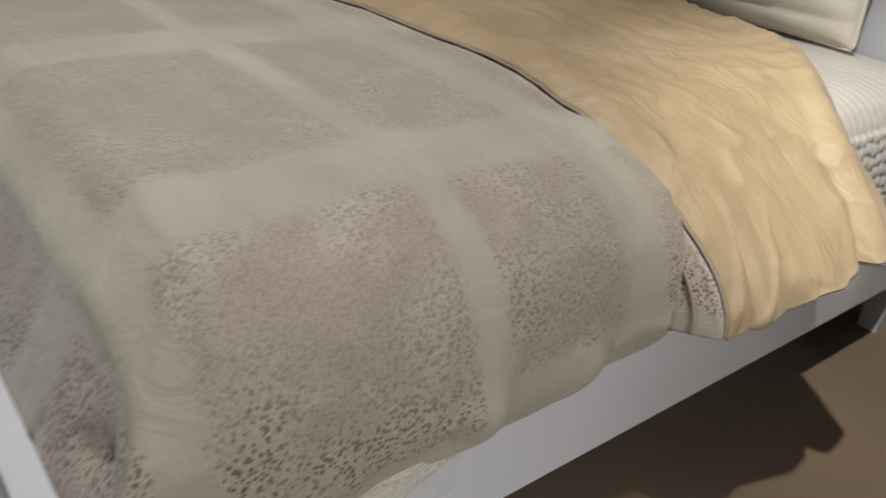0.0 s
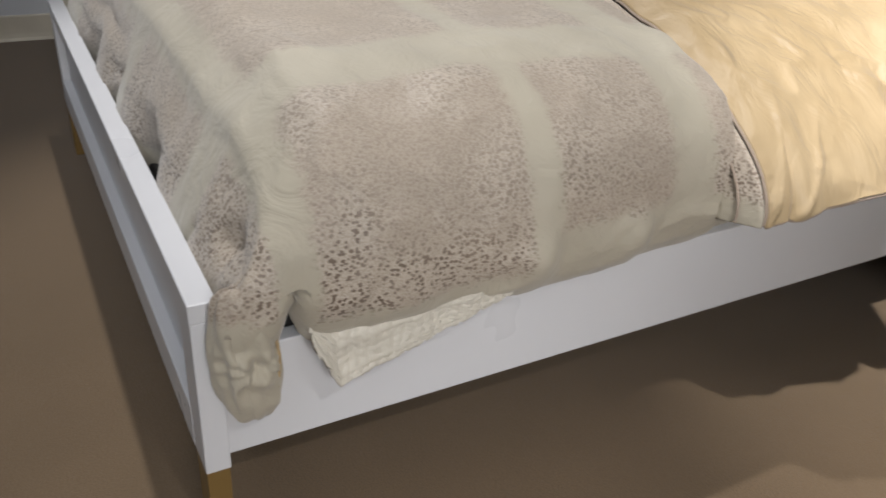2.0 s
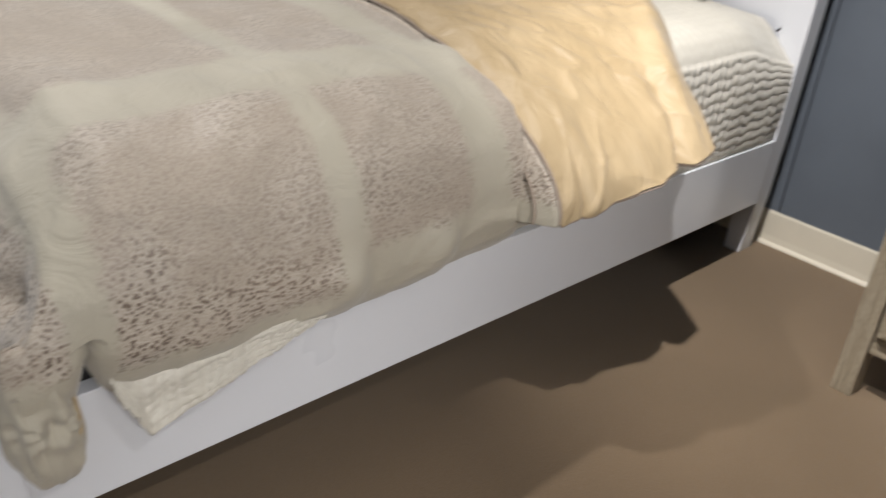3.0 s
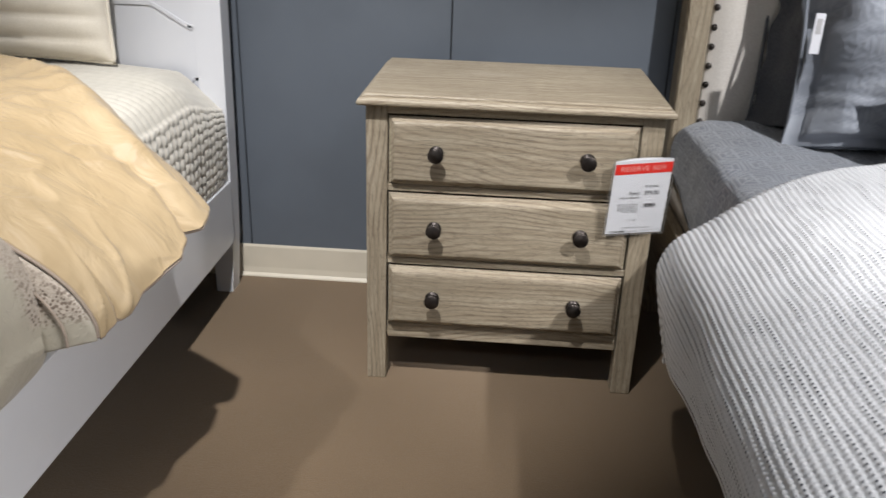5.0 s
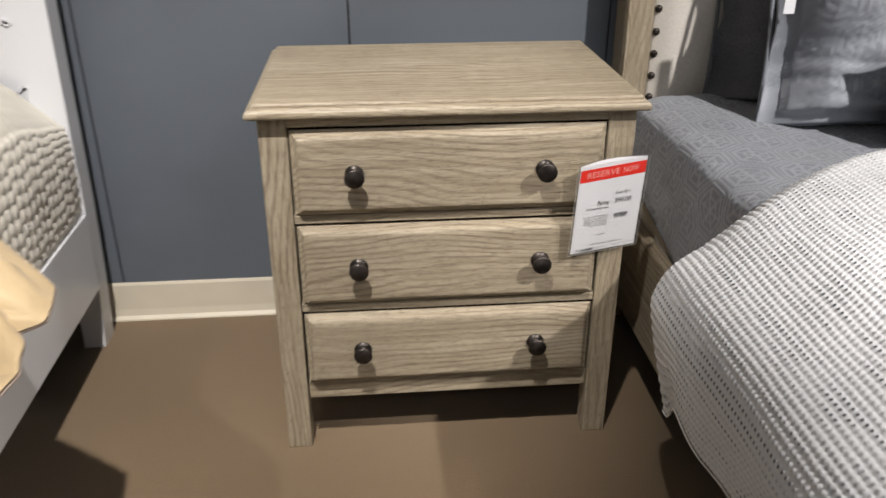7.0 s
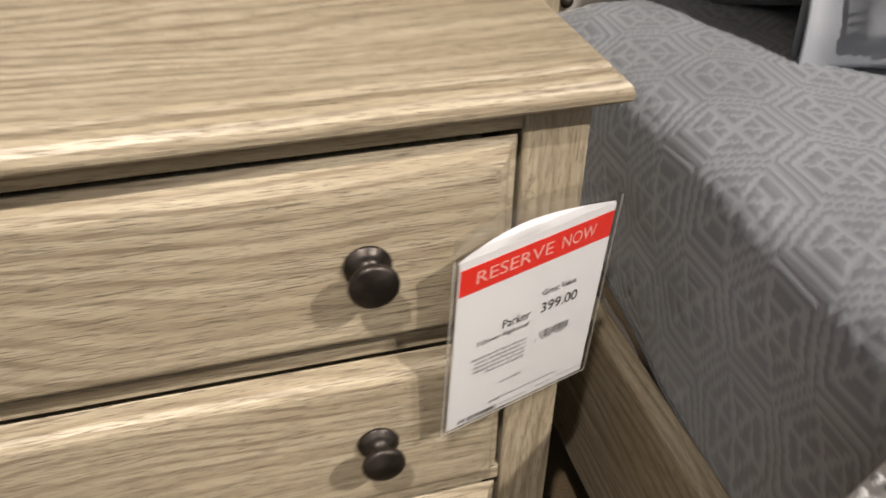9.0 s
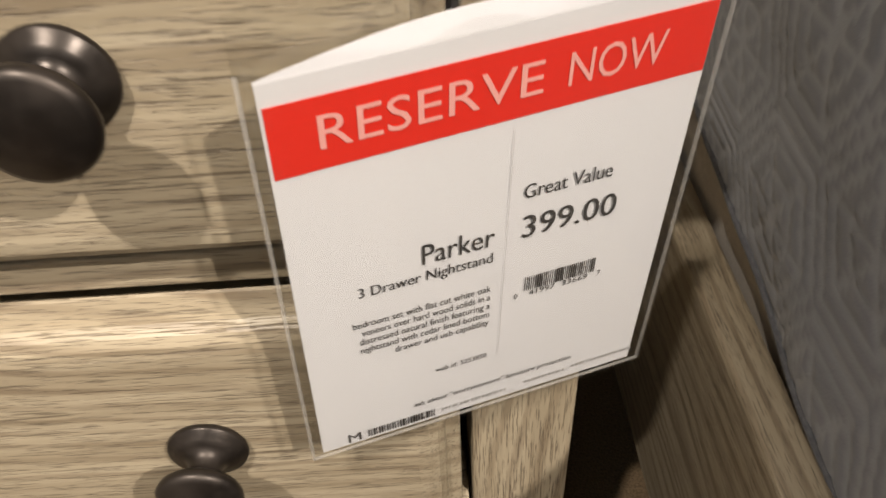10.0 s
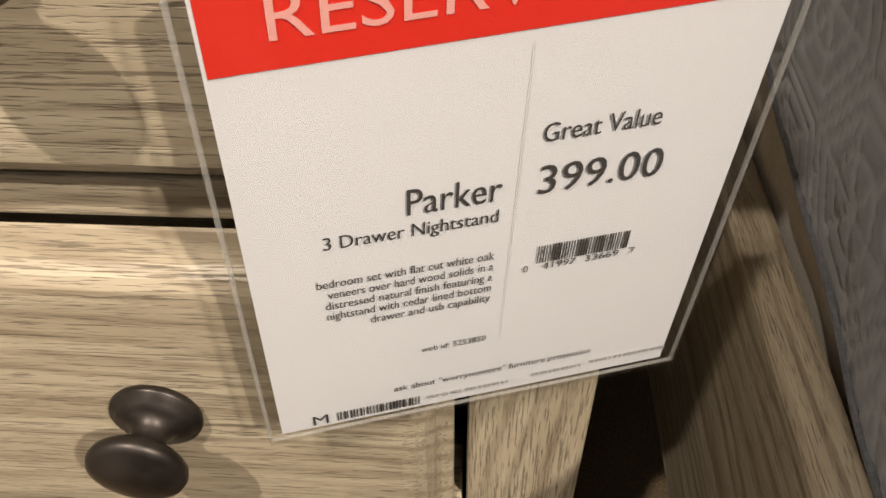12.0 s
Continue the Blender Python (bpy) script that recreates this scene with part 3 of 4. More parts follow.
part("slat_deck", box(LX + 0.031, RX - 0.031, -1.545, 0.42, 0.19, 0.22, 0.002), BLACK, bed, "dark slatted deck")

head = part("headboard", box(LX + 0.06, RX - 0.06, 0.452, 0.478, 0.25, 1.2, 0.002), WHITE, bed, "white headboard with a moulded panel")
for x, sgn in ((RX - 0.068, 1), (LX, -1)):
    bm = bmesh.new()
    outer = x + 0.068 if sgn > 0 else x
    rows = []
    for z, o in ((0, -0.018), (0.17, -0.006), (0.36, 0.0), (1.16, 0.012), (1.22, 0.012)):
        a, b = (x, outer + o) if sgn > 0 else (outer - o, x + 0.068)
        rows.append([(a, 0.425, z), (b, 0.425, z), (b, 0.49, z), (a, 0.49, z)])
    part("head_post", loft(rows, bm=bm), WHITE, head)
part("cap_rail", box(LX - 0.03, RX + 0.03, 0.42, 0.50, 1.221, 1.26, 0.006), WHITE, head)


def moulding(points, width, y, parent):
    """A flat raised strip along a line on the headboard's face."""
    bm = bmesh.new()
    for (x0, z0), (x1, z1) in zip(points, points[1:]):
        d = Vector((x1 - x0, 0, z1 - z0)).normalized()
        s = Vector((-d.z, 0, d.x)) * width / 2
        a, b = Vector((x0, y, z0)), Vector((x1, y, z1))
        ring = [a - s, a + s, b + s, b - s]
        loft([[p + Vector((0, dy, 0)) for p in ring] for dy in (0.004, -0.0025, -0.004)], bm=bm)
    return part("moulding", bm, WHITE, parent)


for x0, x1 in ((-1.28, -0.55), (-2.03, -1.34)):
    pts = [(x1, 0.50), (x1, 0.78), (x1 - 0.11, 0.845), (x0 + 0.11, 0.845), (x0, 0.78), (x0, 0.50)]
    moulding(pts, 0.010, 0.452, head)
for z in (0.645, 0.788):
    moulding([(-0.563, z), (-0.535, z)], 0.008, 0.452, head)
for y, z in ((0.4245, 0.392),):
    part("bolt_hole", turned([(0.004, 0.0), (0.004, -0.0015), (0.0005, -0.0018)], (RX - 0.015, y, z), "y", 14), BLACK, bed, "dark bolt hole", True)

# mattress under a quilted coverlet
mattress = thing("mattress", "mattress over an added black box in the white bed", "mattress", at=(-1.31, -0.5, 0.22))
# Black box added so the gap below the duvet's hem looks dark.
part("base", box(LX + 0.045, RX - 0.033, -1.53, -0.9, 0.221, 0.42, 0.012, 3), BLACK, mattress, "black box added under the mattress")
part("mattress_body", box(LX + 0.06, RX - 0.06, -1.40, 0.40, 0.421, 0.630, 0.06, 4), CREAM_SHEEN, mattress)


def quilt_cell(s, t):
    """Puffed channels crossed by looser stitching."""
    a = abs(math.sin(math.pi * s / 0.027))
    b = abs(math.sin(math.pi * (t + 0.004 * math.sin(s * 90)) / 0.028))
    return a ** 0.5 * (0.45 + 0.55 * b ** 0.6)


SIDE = [(-0.490, 0.330), (-0.480, 0.40), (-0.477, 0.50), (-0.480, 0.60), (-0.492, 0.645), (-0.530, 0.680), (-0.62, 0.698), (-0.80, 0.706), (-1.10, 0.708)]


def coverlet_point(u, v):
    x, z = along(SIDE, u)
    end = smooth(0.36, 0.425, v)
    k = 0.006 * wob(x, v, z, 7, 3)
    soft = smooth(0.15, 0.42, v) * smooth(0.50, 0.68, z) * (0.02 + 0.045 * smooth(-0.60, -0.50, x))
    return x - 0.004 * end + k * 0.5, v - 0.0, z + k - soft - 0.012 * end * (1 if z > 0.5 else 0)


LEN = [0]
for k in range(200):
    a, b = along(SIDE, k / 200), along(SIDE, (k + 1) / 200)
    LEN.append(LEN[-1] + math.dist(a, b))
quilt_u = np.interp(np.arange(0, LEN[-1], 0.0045), LEN, np.linspace(0, 1, 201))


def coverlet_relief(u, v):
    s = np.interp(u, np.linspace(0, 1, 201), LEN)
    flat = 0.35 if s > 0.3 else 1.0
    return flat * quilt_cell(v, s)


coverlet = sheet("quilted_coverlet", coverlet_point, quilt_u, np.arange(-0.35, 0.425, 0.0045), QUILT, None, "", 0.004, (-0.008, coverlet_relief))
tagged(coverlet, "cream quilted coverlet spread over the mattress", "coverlet")


def hanging_corner(u, v):
    """The coverlet's loose corner over the side rail; u along the rail, v down."""
    y = -1.440 + 0.37 * u
    drop = 0.035 + 0.080 * max(0.0, 1 - abs(u - 0.11) / (0.11 if u < 0.11 else 0.89))
    z = 0.435 - (0.02 + drop) * v * 1.0
    x = -0.446 + 0.036 * smooth(0, 0.55, v) + 0.012 * wob(0, y, z, 16, 4) - 0.004 * v + 0.03 * smooth(0.6, 1, v) * (1 - u) * 0.4
    return x, y + 0.035 * v * (0.3 - u), z


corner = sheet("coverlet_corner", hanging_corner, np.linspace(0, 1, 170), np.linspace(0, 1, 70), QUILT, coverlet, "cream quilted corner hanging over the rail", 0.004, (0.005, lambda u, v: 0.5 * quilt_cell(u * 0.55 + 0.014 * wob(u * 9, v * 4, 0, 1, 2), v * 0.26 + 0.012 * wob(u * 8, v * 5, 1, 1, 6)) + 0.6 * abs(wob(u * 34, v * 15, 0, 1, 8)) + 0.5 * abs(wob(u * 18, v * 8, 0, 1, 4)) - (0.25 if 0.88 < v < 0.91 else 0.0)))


# duvet
duvet = thing("duvet", "cream and taupe speckled duvet with its gold satin back folded over", "duvet", at=(-1.3, -0.8, 0.6))
ACROSS = [(-0.456, 0.368), (-0.424, 0.405), (-0.412, 0.455), (-0.418, 0.53), (-0.452, 0.605), (-0.515, 0.660), (-0.60, 0.690), (-0.75, 0.703), (-1.3, 0.715), (-1.95, 0.70), (-2.10, 0.66), (-2.18, 0.55), (-2.19, 0.40)]


def duvet_point(u, v):
    """u across the bed from the near hem, v along it from the foot hem."""
    x, z = along(ACROSS, u)
    if v < 0:
        y, drop = -1.525 - 0.018 * math.sin(min(1, -v / 0.12) * math.pi / 2) + 0.012 * smooth(0.15, 0.3, -v), 0.075 + (-v)
    else:
        a = min(v / 0.15, 1)
        y, drop = -1.532 + v + 0.007 * smooth(0.22, 0.0, v), 0.075 * (1 - math.sin(a * math.pi / 2))
    side = smooth(0.68, 0.45, z)
    z2 = z - drop * (1 - 0.75 * side) if v > 0 else z - drop * (1 - 0.9 * side)
    z2 = max(z2, 0.36 + 0.12 * max(0, z - 0.40) * (1 if v < 0 else 0)) if v < 0 else z2
    swell = 0.014 * wob(x, y, z, 3.2, 1) + 0.007 * wob(x, y, z, 8, 2) + 0.006 * (1 - 2 * abs(wob(x * 0.7 + y * 0.4, y - x * 0.3, z, 11, 15))) ** 3
    hem = smooth(0.5, 0.36, z) * (0.016 * wob(0, y, 0, 9, 5) + 0.008 * wob(0, y, 0, 21, 6))
    for py, pz, size in ((-1.065, 0.44, 0.020), (-0.865, 0.43, 0.018), (-1.29, 0.42, 0.012)):
        hem += size * math.exp(-((y - py) / 0.028) ** 2 - ((z - pz) / 0.05) ** 2) - 0.6 * size * math.exp(-((y - py - 0.06) / 0.03) ** 2 - ((z - pz) / 0.06) ** 2)
    z2 += 0.085 * math.exp(-((y + 1.458) / 0.022) ** 2) * smooth(0.50, 0.40, z) * (1 if v > 0 else 0)
    if v < 0:
        rumple = (0.11 * max(0.0, wob(x, 0, z2 * 0.5, 7.5, 7) - 0.16) + 0.03 * max(0.0, wob(x, 0, z2, 17, 9) - 0.15) - 0.004) * smooth(0, 0.10, -v)
        y += rumple
    slim = smooth(-1.0, -0.70, y) + 2.2 * smooth(-0.672, -0.615, y)
    if v < 0:
        y += 0.065 * (1 - side) * (1 - smooth(0.0, 0.22, -v))
    else:
        y += 0.065 * (1 - side) * smooth(0.26, 0.0, v)
    z2 -= 0.014 * slim * (1 - side) * smooth(-0.75, -0.55, x) + 0.030 * (1 - side) * smooth(-0.672, -0.615, y)
    return x + hem + swell * side - 0.014 * slim * side, y, z2 + swell * (1 - side) + hem * 0.6


us = np.concatenate([np.linspace(0, 0.6, 90), np.linspace(0.61, 1, 36)])
vs = np.concatenate([np.linspace(-0.27, -0.01, 26), np.linspace(0, 0.2, 22), np.linspace(0.212, 1.43, 90)])
sheet("cover", duvet_point, us, vs, DUVET, duvet, "", 0.012)


def pouch(u, v):
    """The corner of the duvet that bulges out past the foot post, gathered to a knot on its face."""
    a, b = 2 * math.pi * u, math.pi * (v - 0.5)
    r = math.cos(b) ** 0.7 * (1 + 0.08 * wob(math.cos(a) * 3, math.sin(a) * 3, v * 5, 1.3, 4))
    x = -0.432 + 0.037 * r * math.cos(a) * (1.0 + 0.2 * wob(math.cos(a), math.sin(a), v, 2.2, 2))
    y = -1.520 + 0.048 * r * math.sin(a) + 0.010 * wob(math.cos(a), v, math.sin(a), 2.5, 5)
    z = 0.372 + 0.122 * math.sin(b) + 0.008 * wob(math.cos(a) * 2, math.sin(a), v * 3, 1.5, 3)
    dy, dz = y + 1.512, z - 0.372
    far = math.hypot(dy, dz)
    turn = math.atan2(dz, dy)
    face = smooth(-0.445, -0.405, x)
    crease = 0.0055 * math.sin(7 * turn + 2.2 * math.sin(2 * turn) - 40 * far) * smooth(0.09, 0.03, far)
    knot = -0.012 * math.exp(-(far / 0.014) ** 2) + 0.006 * math.exp(-((far - 0.024) / 0.010) ** 2)
    return x + 0.012 * math.sin(b) + face * (crease + knot), y - 0.012 * math.sin(b), z


sheet("gathered_corner", pouch, np.linspace(0, 1, 110), np.linspace(0.01, 0.99, 80), DUVET, duvet, "speckled corner gathered beside the foot post")


def pouch_lining(u, v):
    z = 0.418 - 0.105 * v + 0.012 * u
    y = -1.490 + 0.024 * math.sin(math.pi * (0.10 + 0.70 * v)) * (1 - 0.5 * u)
    x = -0.455 + 0.048 * u + 0.006 * wob(u, v, 0, 5, 3)
    return x, y, z


sheet("corner_lining", pouch_lining, np.linspace(0, 1, 14), np.linspace(0, 1, 20), SATIN, duvet, "gold satin lining", 0.004)

FOLD_FRONT = [(-0.335, 0.450), (-0.342, 0.495), (-0.374, 0.545), (-0.430, 0.597), (-0.500, 0.645), (-0.585, 0.688), (-0.75, 0.730), (-1.3, 0.757), (-1.95, 0.735), (-2.12, 0.68), (-2.22, 0.56), (-2.22, 0.42)]
FOLD_BACK = [(-0.270, 0.538), (-0.300, 0.568), (-0.345, 0.610), (-0.410, 0.655), (-0.490, 0.700), (-0.580, 0.733), (-0.75, 0.752), (-1.3, 0.762), (-1.95, 0.735), (-2.12, 0.68), (-2.22, 0.56), (-2.22, 0.42)]
BACK_EDGE = ((-2.3, 0.10), (-1.1, 0.14), (-0.8, 0.09), (-0.64, -0.015), (-0.494, -0.150), (-0.40, -0.215), (-0.26, -0.275))


def fold_front(x):
    return -0.648 + 0.030 * smooth(-0.50, -1.0, x)


def fold_back(x):
    return float(np.interp(x, [a for a, _ in BACK_EDGE], [b for _, b in BACK_EDGE]))


def fold_point(u, v):
    (xf, zf), (xb, zb) = along(FOLD_FRONT, u), along(FOLD_BACK, u)
    k = smooth(0.0, 1.0, v) * 0.5 + v * 0.5
    x, z = xf + (xb - xf) * k, zf + (zb - zf) * k
    f, b = fold_front(xf), fold_back(xb)
    y = f + (b - f) * v
    edge = min(v / 0.10, 1, (1 - v) / 0.12)
    puff = math.sin(max(edge, 0) * math.pi / 2)
    side = smooth(0.70, 0.52, z)
    n = 0.012 * wob(x, y, z, 4, 11) + 0.010 * abs(wob(x * 0.4, y * 1.6, z * 0.4, 9, 13)) + 0.004 * wob(x, y * 2, z, 16, 4)
    crease = side * smooth(0.68, 0.44, z) * (0.005 * math.sin((y + 0.12 * z) * 46 + 3 * wob(0, y, 0, 5, 1)) + 0.009 * abs(wob(0, y, z * 0.35, 17, 8)))
    crease -= side * 0.020 * math.exp(-((v - 0.74 - 0.10 * (0.6 - z)) / 0.03) ** 2) * smooth(0.44, 0.52, z)
    crease += 0.016 * math.exp(-((v - 0.84) / 0.06) ** 2) * smooth(0.44, 0.60, z) - 0.010 * math.exp(-((v - 0.13) / 0.025) ** 2) * side
    crease += side * 0.011 * (1 - min(1.0, abs(2.2 * wob(0, y + 0.22 * (z - 0.6), 0.2 * z, 8.5, 21)))) ** 2
    fan = math.atan2(y - f + 0.02, max(z - 0.36, 0.02))
    reach = math.hypot(y - f, z - 0.40)
    ridge = 1 - abs(math.sin(9.0 * fan + 1.3 * wob(x, y, z, 5, 2)))
    crease += side * 0.010 * ridge ** 4 * smooth(0.03, 0.10, reach) * smooth(0.34, 0.16, reach)
    crease += (1 - side * 0.4) * 0.007 * (1 - abs(wob(x * 0.5 + y * 0.5, y * 1.3 - x, z, 8, 17)) * 2.4) ** 3 * smooth(0.0, 0.15, v)
    crease += 0.0012 * wob(u * 60, v * 3, 0, 1, 6) * math.exp(-((v - 0.02) / 0.02) ** 2)
    hem = smooth(0.50, 0.43, z) * (0.006 * math.sin(v * 9) + 0.005 * wob(0, y, 0, 13, 3))
    calm = 0.2 + 0.8 * smooth(1.0, 0.86, v)
    out = 0.030 * (puff - 1) * (1 - 0.8 * side) + (n + crease) * calm
    return x + out * side * 0.9, y, z + out * (1 - side) + hem


us = np.concatenate([np.linspace(0, 0.6, 190), np.linspace(0.61, 1, 30)])
sheet("turned_back", fold_point, us, np.linspace(0, 1, 150), SATIN, duvet, "glossy gold satin back of the duvet", 0.006)


def piping(v, lift, dy):
    pts = []
    for k in range(120):
        u = k / 119 * 0.86
        x, y, z = fold_point(u, v)
        pts.append((x + lift * 0.6, y + dy, z + lift * 0.5))
    return pts


part("piping", tube(piping(0.0, 0.002, -0.003), 0.0032, 8), TAUPE, duvet, "taupe corded edge", True)
part("hem_piping", tube([Vector(fold_point(0.0, k / 60)) + Vector((0.002, 0, -0.002)) for k in range(61)], 0.0028, 8), TAUPE, duvet, "taupe corded edge", True)


def inner_edge(u, v):
    x, y, z = fold_point(u * 0.86, 0.0)
    side = smooth(0.72, 0.55, z)
    return x - (0.012 + 0.066 * side) * v, y - 0.006 - (0.026 + 0.008 * wob(x, y, z, 12, 5)) * v, z - 0.004 - 0.024 * v * (1 - side) - 0.012 * v


sheet("inner_hem", inner_edge, np.linspace(0, 1, 90), np.linspace(0, 1, 8), DUVET, duvet, "speckled strip beside the fold", 0.006)


part("inner_piping", tube([Vector(inner_edge(k / 110, 0.55)) + Vector((0.003, -0.004, 0.003)) for k in range(111)], 0.0026, 8), TAUPE, duvet, "taupe corded edge", True)


def under_hem(u, v):
    x, y, z = fold_point(0.0, 0.12 + 0.71 * u)
    fall = (0.038 + 0.012 * wob(0, y, 0, 14, 2)) * smooth(0.0, 0.12, u) * smooth(1.0, 0.86, u) + 0.004
    return x - 0.030 - 0.030 * v + 0.008 * wob(0, y, v, 12, 8), y, z + 0.010 - (0.012 + fall) * v


sheet("lower_hem", under_hem, np.linspace(0, 1, 70), np.linspace(0, 1, 14), TAUPE, duvet, "taupe underside showing below the satin", 0.006)


# pillows
def pillow_mesh(width, height, depth, nu=80, nv=60, seams=0, ripple=0.0, power=2.6, seed=1.0, crush=0.012, flange=0.0, relief=None, curl=0.0):
    """A stuffed pillow about the origin: width along x, height along z, depth along y. Returns vertices, faces and relief."""
    pts, faces, rel = [], [], []
    for side in (-1, 1):
        for j in range(nv + 1):
            for i in range(nu + 1):
                a, b = 2 * i / nu - 1, 2 * j / nv - 1
                fa, fb = min(abs(a) * (1 + flange), 1.0), min(abs(b) * (1 + flange), 1.0)
                puff = max((1 - fa ** power) * (1 - fb ** power), 0) ** 0.5
                pull = 1 - 0.055 * (1 - abs(b) ** 2) * (abs(a) ** 3) - 0.0
                pull2 = 1 - 0.055 * (1 - abs(a) ** 2) * (abs(b) ** 3)
                x, z = a * width / 2 * pull, b * height / 2 * pull2
                y = side * (depth / 2 * puff + 0.002)
                y += side * puff * (crush * 1.6 * noise.noise(Vector((x * 5 + seed, z * 5, side * 3))) + crush * 0.7 * noise.noise(Vector((x * 13, z * 13 + seed, side))))
                if seams:
                    y += side * puff * 0.026 * (abs(math.sin(math.pi * (z / height + 0.5) * seams)) ** 0.5 - 0.6)
                rim = max(fa, fb) ** 4
                y += ripple * rim * (noise.noise(Vector((x * 9 + seed, z * 9, 0.5))) * 1.6)
                x += ripple * 0.5 * rim * noise.noise(Vector((seed, z * 11, x * 2)))
                y += curl * smooth(0.70, 1.0, -a)
                r = relief(x, z) if relief else 0.0
                y += side * 0.005 * r * (1 if puff > 0.02 else 0)
                pts.append((x, y, z))
                rel.append(r)
        o = 0 if side < 0 else (nu + 1) * (nv + 1)
        for j in range(nv):
            for i in range(nu):
                q = [o + j * (nu + 1) + i, o + j * (nu + 1) + i + 1, o + (j + 1) * (nu + 1) + i + 1, o + (j + 1) * (nu + 1) + i]
                faces.append(q if side < 0 else q[::-1])
    m = (nu + 1) * (nv + 1)
    rim = [i for i in range(nu + 1)] + [j * (nu + 1) + nu for j in range(1, nv + 1)] + [nv * (nu + 1) + i for i in range(nu - 1, -1, -1)] + [j * (nu + 1) for j in range(nv - 1, 0, -1)]
    for k in range(len(rim)):
        a, b = rim[k], rim[(k + 1) % len(rim)]
        faces.append([b, a, a + m, b + m])
    return pts, faces, rel


def pillow(name, material, m, label, edge=None, edge_label="", **shape):
    pts, faces, rel = pillow_mesh(**shape)
    me = bpy.data.meshes.new(name)
    me.from_pydata(pts, [], faces)
    me.materials.append(material)
    me.polygons.foreach_set("use_smooth", [True] * len(me.polygons))
    a = me.attributes.new("relief", "FLOAT", "POINT")
    a.data.foreach_set("value", np.array(rel, np.float32))
    ob = new(name, me)
    ob.matrix_world = m
    tagged(ob, label, "pillow", "pillows on the white bed" if name == "channelled_pillow" else "pillows on the grey bed")
    if edge:
        w, h, f = shape["width"], shape["height"], 1.0
        line = []
        for k in range(161):
            t = k / 160 * 4
            s, q = int(min(t, 3.999)), t - int(min(t, 3.999))
            a, b = [(2 * q - 1, -1), (1, 2 * q - 1), (1 - 2 * q, 1), (-1, 1 - 2 * q)][s]
            x = a * w / 2 * (1 - 0.055 * (1 - abs(b) ** 2) * abs(a) ** 3)
            z = b * h / 2 * (1 - 0.055 * (1 - abs(a) ** 2) * abs(b) ** 3)
            line.append((x, shape.get("curl", 0.0) * smooth(0.70, 1.0, -a), z))
        rim = new("piping", mesh_of("piping", tube(line, 0.0045, 8), edge, True))
        rim.parent = ob
        tagged(rim, edge_label)
    return ob


def leaning(x, y, z, height, tilt, turn=0.0):
    """A pose for a pillow that stands on its lower edge and leans back."""
    return Matrix.Translation((x, y, z)) @ pose(0, 0, 0, 0, 0, turn) @ pose(0, 0, 0, -tilt, 0, 0) @ Matrix.Translation((0, 0, height / 2))


pillow("channelled_pillow", CREAM_SHEEN, leaning(-1.065, 0.285, 0.708, 0.5, 12, 2), "cream sateen pillow with stitched channels leaning on the headboard", CREAM_SHEEN, "cream corded edge", width=0.72, height=0.5, depth=0.17, seams=9, seed=3.0, crush=0.010)
pillow("channelled_pillow", CREAM_SHEEN, leaning(-1.76, 0.285, 0.708, 0.5, 12, -3), "cream sateen pillow with stitched channels leaning on the headboard", CREAM_SHEEN, "cream corded edge", width=0.62, height=0.5, depth=0.17, seams=9, seed=5.0, crush=0.010)

# far side of the room
cab = thing("black_cabinet", "tall black cabinet with a steel edge by the side wall", "cabinet", at=(-3.25, -1.0, 0))
part("body", box(-3.405, -3.05, -1.465, -0.5, 0.0, 1.9, 0.004), BLACK, cab)
part("edge_strip", box(-3.06, -3.046, -1.474, -1.4655, 0.02, 1.88, 0.001, 1), STEEL, cab, "steel edge strip")

# ---- grey bed ----
BX = 0.753
gbed = thing("oak_bed", "weathered oak bed with an upholstered linen headboard", "bed", at=(1.7, -0.6, 0))
ghead = part("headboard", box(0.8325, 2.58, 0.485, 0.53, 0.25, 1.45, 0.002), OAK_X, gbed)
for x in (0.766, 2.60):
    post = part("head_post", box(x, x + 0.066, 0.462, 0.534, 0.0, 1.5, 0.004), OAK_Z, ghead)
    part("post_bead", box(x + 0.004, x + 0.016, 0.455, 0.4625, 0.30, 1.5, 0.003), OAK_Z, post)


def padded(u, v):
    x, z = 0.834 + 1.742 * u, 0.45 + 0.98 * v
    e = min(u * 1.73, (1 - u) * 1.73, v * 0.98, (1 - v) * 0.98)
    return x, 0.484 - 0.022 * math.sin(min(e / 0.06, 1) * math.pi / 2) - 0.004 * wob(x, 0, z, 6, 2), z


upholstery = sheet("upholstery", padded, np.concatenate([np.linspace(0, 0.08, 16), np.linspace(0.09, 0.92, 40), np.linspace(0.93, 1, 12)]), np.linspace(0, 1, 50), LINEN, gbed, "oatmeal linen padding", 0.003)
NAIL = [(0.0088, 0.0), (0.0088, -0.002), (0.0072, -0.0048), (0.0040, -0.0066), (0.0004, -0.0072)]
nails = [(0.8455, 0.588 + 0.0503 * k) for k in range(17)] + [(0.8455 + 0.0455 * k, 0.588) for k in range(1, 8)]
for x, z in nails:
    part("nail", turned(NAIL, (x, 0.476, z), "y", 16), BRONZE, upholstery, "dark bronze nail head", True)
part("side_rail", box(BX, BX + 0.026, -1.62, 0.4545, 0.15, 0.372, 0.003), OAK_Y, gbed)
part("side_rail", box(2.64, 2.666, -1.62, 0.4545, 0.15, 0.372, 0.003), OAK_Y, gbed)
part("foot_rail", box(0.756, 2.672, -1.69, -1.62, 0.0, 0.40, 0.004), OAK_X, gbed)
